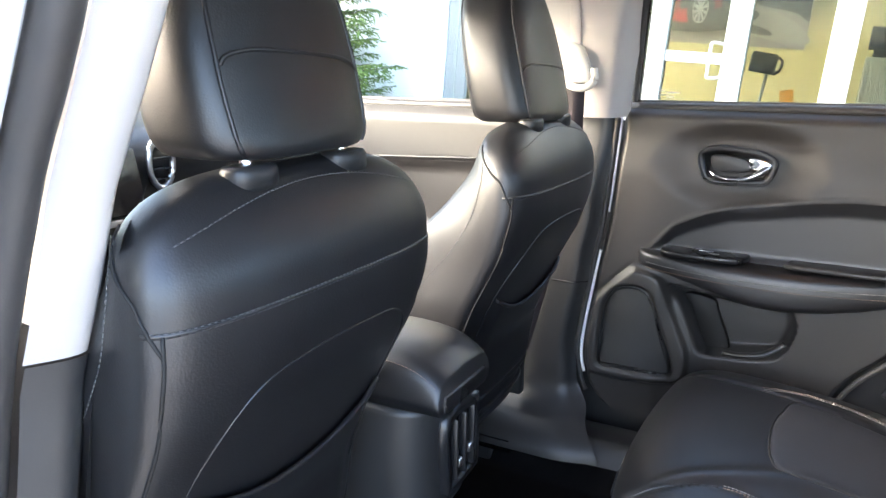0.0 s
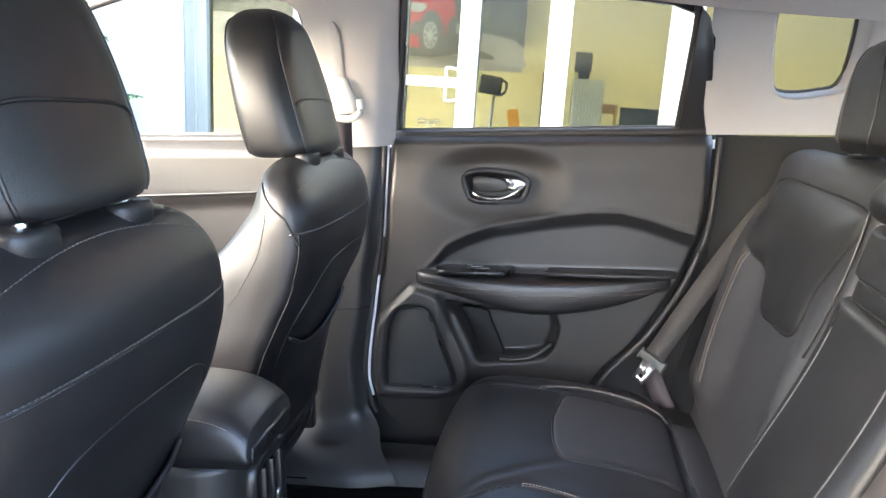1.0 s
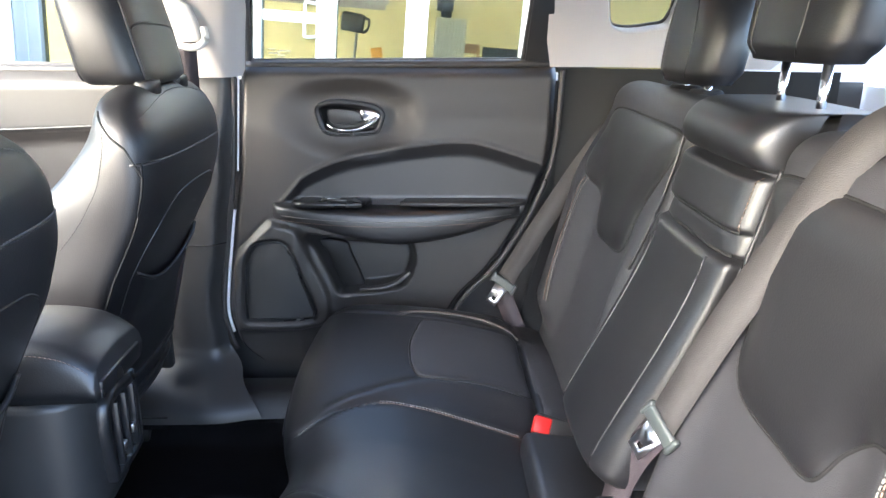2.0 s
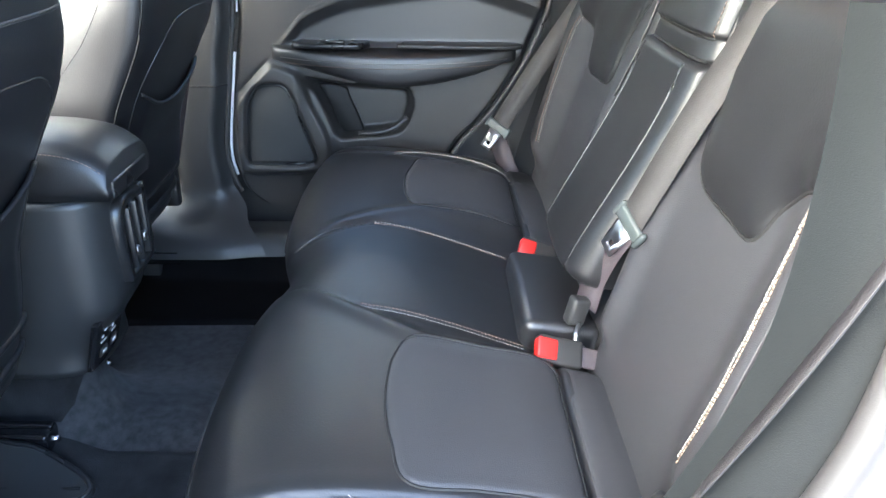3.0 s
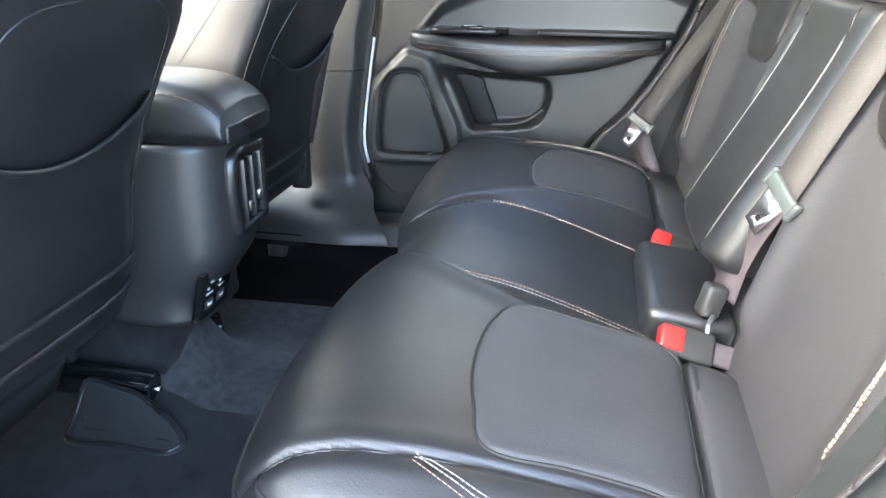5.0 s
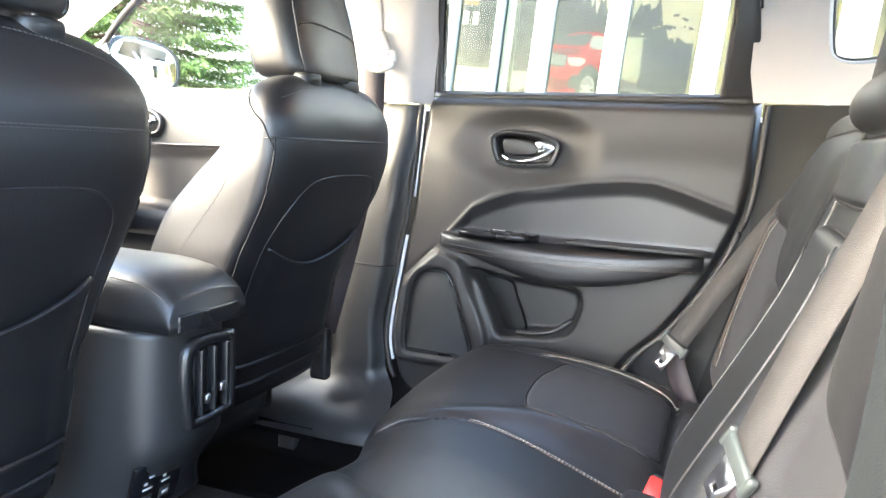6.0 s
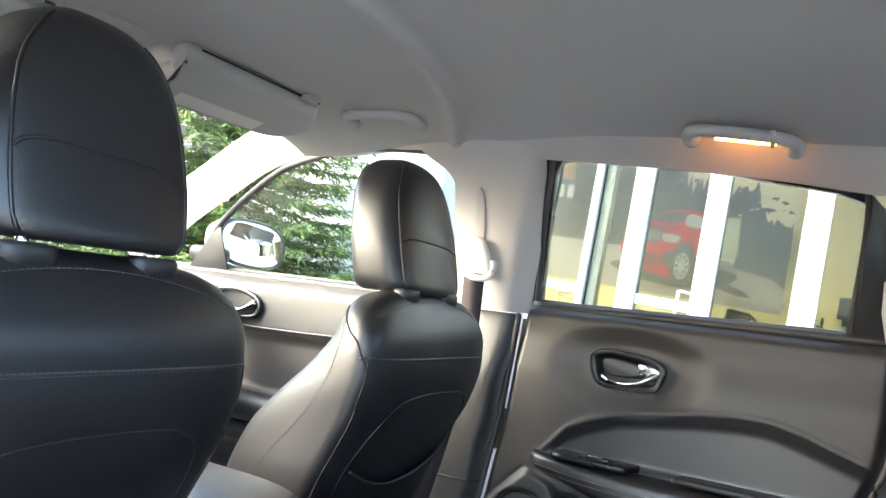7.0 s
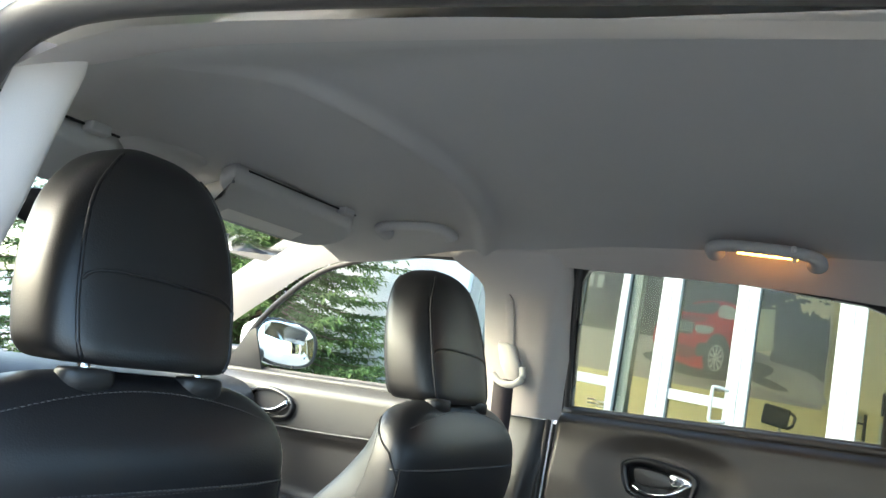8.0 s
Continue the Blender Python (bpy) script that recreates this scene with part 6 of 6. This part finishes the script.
ink("car_body", curve([(-3.38, 2.35), (-3.28, 2.58), (-3.05, 2.72), (-2.72, 2.80), (-2.45, 2.92), (-2.0, 2.97), (-1.68, 2.94), (-1.52, 2.80), (-1.39, 2.55), (-1.34, 2.2), (-1.45, 2.05), (-1.70, 1.95), (-2.1, 1.76), (-2.6, 1.78), (-3.2, 1.95), (-3.38, 2.1)], 60, True), P_RED, "red car in the print")
ink("windscreen", curve([(-2.95, 2.72), (-2.58, 2.86), (-2.2, 2.93), (-1.98, 2.92), (-2.10, 2.74), (-2.5, 2.71)], 24, True), P_GLASS)
ink("side_window", curve([(-1.95, 2.90), (-1.70, 2.89), (-1.56, 2.76), (-1.60, 2.68), (-1.98, 2.70)], 20, True), P_GREY)
ink("bonnet_shade", curve([(-3.2, 2.60), (-2.7, 2.66), (-2.2, 2.66), (-2.35, 2.56), (-2.9, 2.54)], 20, True), P_DEEP)
ink("grille", curve([(-2.98, 2.56), (-2.52, 2.54), (-2.50, 2.40), (-2.56, 2.33), (-2.96, 2.35)], 24, True), P_GLASS)
for k in range(9):
    ink("grille_bar", [(-2.95 + 0.05 * k, 2.36), (-2.93 + 0.05 * k, 2.36), (-2.93 + 0.05 * k, 2.54), (-2.95 + 0.05 * k, 2.54)], P_GREY)
ink("headlamp", curve([(-2.44, 2.50), (-2.08, 2.50), (-2.06, 2.42), (-2.20, 2.36), (-2.42, 2.38)], 18, True), P_GREY)
ink("headlamp", curve([(-3.30, 2.50), (-3.05, 2.52), (-3.05, 2.42), (-3.25, 2.40)], 14, True), P_GREY)
ink("lower_grille", curve([(-3.2, 2.16), (-2.45, 2.10), (-2.35, 2.0), (-2.6, 1.90), (-3.15, 1.98)], 20, True), P_DEEP)
ink("fog_recess", curve([(-2.36, 2.16), (-2.15, 2.20), (-2.13, 2.02), (-2.35, 1.96)], 14, True), P_GLASS)
ink("sill_shade", curve([(-1.72, 2.10), (-1.36, 2.25), (-1.38, 2.10), (-1.70, 1.96)], 14, True), P_DEEP)


def disc(c, r, squash=0.72, n=30):
    return [(c[0] + r * squash * math.cos(a), c[1] + r * math.sin(a)) for a in np.linspace(0, 2 * math.pi, n, endpoint=False)]


ink("wheel_arch", disc((-1.92, 2.0), 0.40), P_GLASS)
ink("tyre", disc((-1.92, 1.97), 0.31), P_HEDGE)
ink("rim", disc((-1.92, 1.97), 0.235), P_GREY)
for k in range(10):
    a = 2 * math.pi * k / 10
    c, s = math.cos(a), math.sin(a)
    ink("rim_gap", [(-1.92 + 0.72 * 0.07 * c, 1.97 + 0.07 * s), (-1.92 + 0.72 * (0.20 * c - 0.035 * s), 1.97 + 0.20 * s + 0.035 * c), (-1.92 + 0.72 * (0.20 * c + 0.035 * s), 1.97 + 0.20 * s - 0.035 * c)], P_GLASS)
ink("rear_tyre", disc((-1.40, 2.10), 0.22, 0.4), P_HEDGE)
squeeze[0] = 1.0

EY = 9.0
copier = thing("stand_display", "black display head on a slim tilted stand", "display stand", car=False, at=(-0.5, EY, 0))
out_part("head", moved(box(-0.15, 0.15, -0.06, 0.06, -0.12, 0.12, 0.03), pose(-0.58, EY, 1.19, 8, 6, 0)), DARK, copier, smooth=True)
out_part("side_grip", tube(curve([(-0.42, EY, 1.26), (-0.37, EY - 0.02, 1.22), (-0.38, EY - 0.02, 1.12), (-0.45, EY, 1.06)], 16), 0.018, 8), DARK, copier, smooth=True)
out_part("stem", tube([(-0.52, EY, 1.08), (-0.60, EY + 0.02, 0.05)], 0.02, 10), SATIN, copier, smooth=True)
out_part("foot", box(-0.80, -0.40, EY - 0.18, EY + 0.20, 0.02, 0.06, 0.015), DARK, copier, smooth=True)
easel = thing("warning_sign", "orange plastic folding floor sign leaning open", "floor sign", car=False, at=(-0.1, EY - 0.3, 0))
out_part("front_board", moved(box(-0.075, 0.075, -0.012, 0.012, 0, 0.90, 0.01), pose(-0.10, EY - 0.3, 0.02, -9, -10, 0)), ORANGE, easel, smooth=True)
out_part("rear_board", moved(box(-0.075, 0.075, -0.012, 0.012, 0, 0.90, 0.01), pose(-0.10, EY - 0.02, 0.02, 9, -10, 0)), ORANGE, easel, smooth=True)
cab = thing("filing_cabinet", "pale cabinet stacked with folders", "cabinet", car=False, at=(0.7, EY, 0))
out_part("body", box(0.50, 0.90, EY - 0.2, EY + 0.25, 0.02, 1.34, 0.01), SHEET, cab)
for k in range(9):
    out_part("folder", box(0.515 + 0.042 * k, 0.548 + 0.042 * k, EY - 0.225, EY - 0.195, 0.75, 1.26 + 0.03 * (k % 3), 0.004), SHEET, cab)
rack = thing("shelf_rack", "tall dark shelf rack with pale papers", "shelf", car=False, at=(0.2, EY, 0))
for x in (0.10, 0.34):
    out_part("upright", box(x, x + 0.03, EY - 0.1, EY + 0.25, 0.02, 1.40), DARK, rack)
for k in range(5):
    out_part("shelf_board", box(0.13, 0.34, EY - 0.1, EY + 0.25, 0.2 + 0.27 * k, 0.225 + 0.27 * k), DARK, rack)
    out_part("paper_stack", box(0.15, 0.32, EY - 0.08, EY + 0.2, 0.227 + 0.27 * k, 0.30 + 0.27 * k), SHEET, rack)
mon = thing("monitor", "small dark desktop monitor standing on the cabinet", "monitor", car=False, at=(0.62, EY, 1.34))
out_part("screen", box(0.50, 0.72, EY - 0.05, EY - 0.01, 1.42, 1.68, 0.008), DARK, mon)
out_part("stand", box(0.56, 0.70, EY - 0.06, EY + 0.08, 1.342, 1.43, 0.01), DARK, mon)
chair = thing("side_chair", "pine framed side chair", "chair", car=False, at=(0.95, EY - 0.3, 0))
for x in (0.80, 1.08):
    for y in (EY - 0.45, EY - 0.10):
        out_part("leg", box(x - 0.02, x + 0.02, y - 0.02, y + 0.02, 0.02, 1.04 if y > EY - 0.2 else 0.45, 0.006), WOOD, chair)
out_part("seat", box(0.77, 1.11, EY - 0.48, EY - 0.08, 0.44, 0.48, 0.01), WOOD, chair)
out_part("back_rail", box(0.80, 1.08, EY - 0.115, EY - 0.085, 0.92, 1.04, 0.008), WOOD, chair)
desk = thing("office_desk", "long dark desk with a low screen and a white drawer unit", "desk", car=False, at=(1.5, EY, 0))
out_part("top", box(1.12, 2.6, EY - 0.3, EY + 0.4, 0.70, 0.74, 0.006), DARK, desk)
out_part("low_screen", box(1.12, 2.6, EY - 0.32, EY - 0.30, 0.30, 1.02, 0.004), DARK, desk)
out_part("leg", box(1.14, 1.20, EY - 0.25, EY + 0.35, 0.02, 0.70), DARK, desk)
out_part("leg", box(2.50, 2.56, EY - 0.25, EY + 0.35, 0.02, 0.70), DARK, desk)
out_part("drawer_unit", box(1.22, 1.6, EY - 0.28, EY + 0.2, 0.02, 0.695, 0.006), FRAME, desk)

# ---- trees outside ----
NEEDLE = material("spruce needles", (0.085, 0.135, 0.042), 0.8, spec=0.2, vary=0.5, blotch=3.0)
NEEDLE_TIP = material("fresh spruce tips", (0.19, 0.27, 0.085), 0.8, spec=0.2, vary=0.3, blotch=3.0)
BARK = material("spruce bark", (0.10, 0.07, 0.05), 0.9, bump=0.8, grain=40, vary=0.4)


def spruce(x, y, height, radius, seed, fine=1.0, label="green spruce with drooping branches beside the white wall"):
    """Tapered trunk, whorls of drooping limbs, and sprays of small needled twigs on every limb."""
    r = random.Random(seed)
    t = thing("spruce_tree", label, "tree", group="spruces before the car", car=False, at=(x, y, 0))
    part("trunk", tube([(x, y, 0), (x + 0.02, y, height * 0.5), (x, y, height)], lambda s: 0.02 + height * 0.018 * (1 - s), 9), BARK, t)
    limbs, old, tips = [], ([], []), ([], [])

    def twig(dst, p, d, l, w):
        side = np.cross(d, (r.uniform(-0.4, 0.4), r.uniform(-0.4, 0.4), 1.0))
        side /= np.linalg.norm(side) + 1e-9
        k = len(dst[0])
        q = p + d * l
        m = p + d * l * 0.45 + np.array((0, 0, 0.12 * l))
        dst[0].extend([tuple(p), tuple(m - side * w), tuple(q), tuple(m + side * w)])
        dst[1].append((k, k + 1, k + 2, k + 3))
    z = 0.25
    while z < height * 0.97:
        reach = radius * (1 - z / height) ** 0.8 * r.uniform(0.8, 1.1) + 0.06
        count = max(5, int(9 * fine * (0.4 + reach / radius)))
        for i in range(count):
            a = 2 * math.pi * (i + r.random() * 0.8) / count
            out = np.array((math.cos(a), math.sin(a), 0.0))
            p0 = np.array((x, y, z + r.uniform(-0.08, 0.08)))
            n = 7
            line = [p0 + out * reach * s + np.array((0, 0, -0.28 * reach * s + 0.20 * reach * s ** 3)) for s in np.linspace(0, 1, n)]
            limbs.append(tube(line, lambda s: 0.012 * (1 - s) + 0.002, 4))
            for s in np.linspace(0.22, 1.0, int((7 + 16 * reach) * fine)):
                j = min(int(s * (n - 1)), n - 2)
                p = line[j] + (line[j + 1] - line[j]) * (s * (n - 1) - j)
                for side in (-1, 1):
                    b = a + side * r.uniform(0.5, 1.1)
                    d = np.array((math.cos(b), math.sin(b), r.uniform(-0.55, 0.15)))
                    l = r.uniform(0.10, 0.20) * (1.25 - 0.5 * s) * (0.6 + 0.4 / fine)
                    for q in range(5):
                        f = q / 5
                        e = d + np.array((r.uniform(-0.7, 0.7), r.uniform(-0.7, 0.7), r.uniform(-0.5, 0.4)))
                        e /= np.linalg.norm(e)
                        twig(tips if (s > 0.8 and r.random() < 0.6) else old, p + d * l * f, e, l * r.uniform(0.35, 0.6), 0.0125 / fine ** 0.5)
        z += 0.16 / fine * r.uniform(0.8, 1.2)
    part("limb", join(*limbs), BARK, t)
    for nm, geo, mat in (("crown", old, NEEDLE), ("crown_tips", tips, NEEDLE_TIP)):
        me = bpy.data.meshes.new(nm)
        me.from_pydata(geo[0], [], geo[1])
        me.materials.append(mat)
        ob = new(nm, me)
        ob.parent = t
        ob.matrix_parent_inverse = Matrix.Translation(t.location).inverted()
    return t


spruce(-4.45, 4.1, 5.2, 1.55, 11, 1.25)
spruce(-6.4, 4.9, 6.5, 1.7, 12, 0.75, "green spruce standing beyond the bonnet")
spruce(-8.6, 4.6, 7.0, 1.9, 13, 0.65, "green spruce standing beyond the bonnet")
spruce(-11.5, 2.8, 7.0, 1.8, 14, 0.6, "dark green spruce far ahead of the car")
spruce(-13.0, 0.2, 7.5, 1.9, 15, 0.6, "dark green spruce far ahead of the car")
planter = thing("planter_box", "white plastic planter box at the foot of the tree", "planter", car=False, at=(-3.35, 3.4, 0))
part("tub", loft([box_ring(-3.35, 3.4, hx, hy, z, 28, 6) for z, hx, hy in ((0, 0.22, 0.18), (0.74, 0.27, 0.22), (0.80, 0.29, 0.24), (0.80, 0.25, 0.20), (0.74, 0.24, 0.19))]), FRAME, planter)
part("soil", loft([box_ring(-3.35, 3.4, 0.24, 0.19, z, 28, 6) for z in (0.70, 0.745)]), BARK, planter)
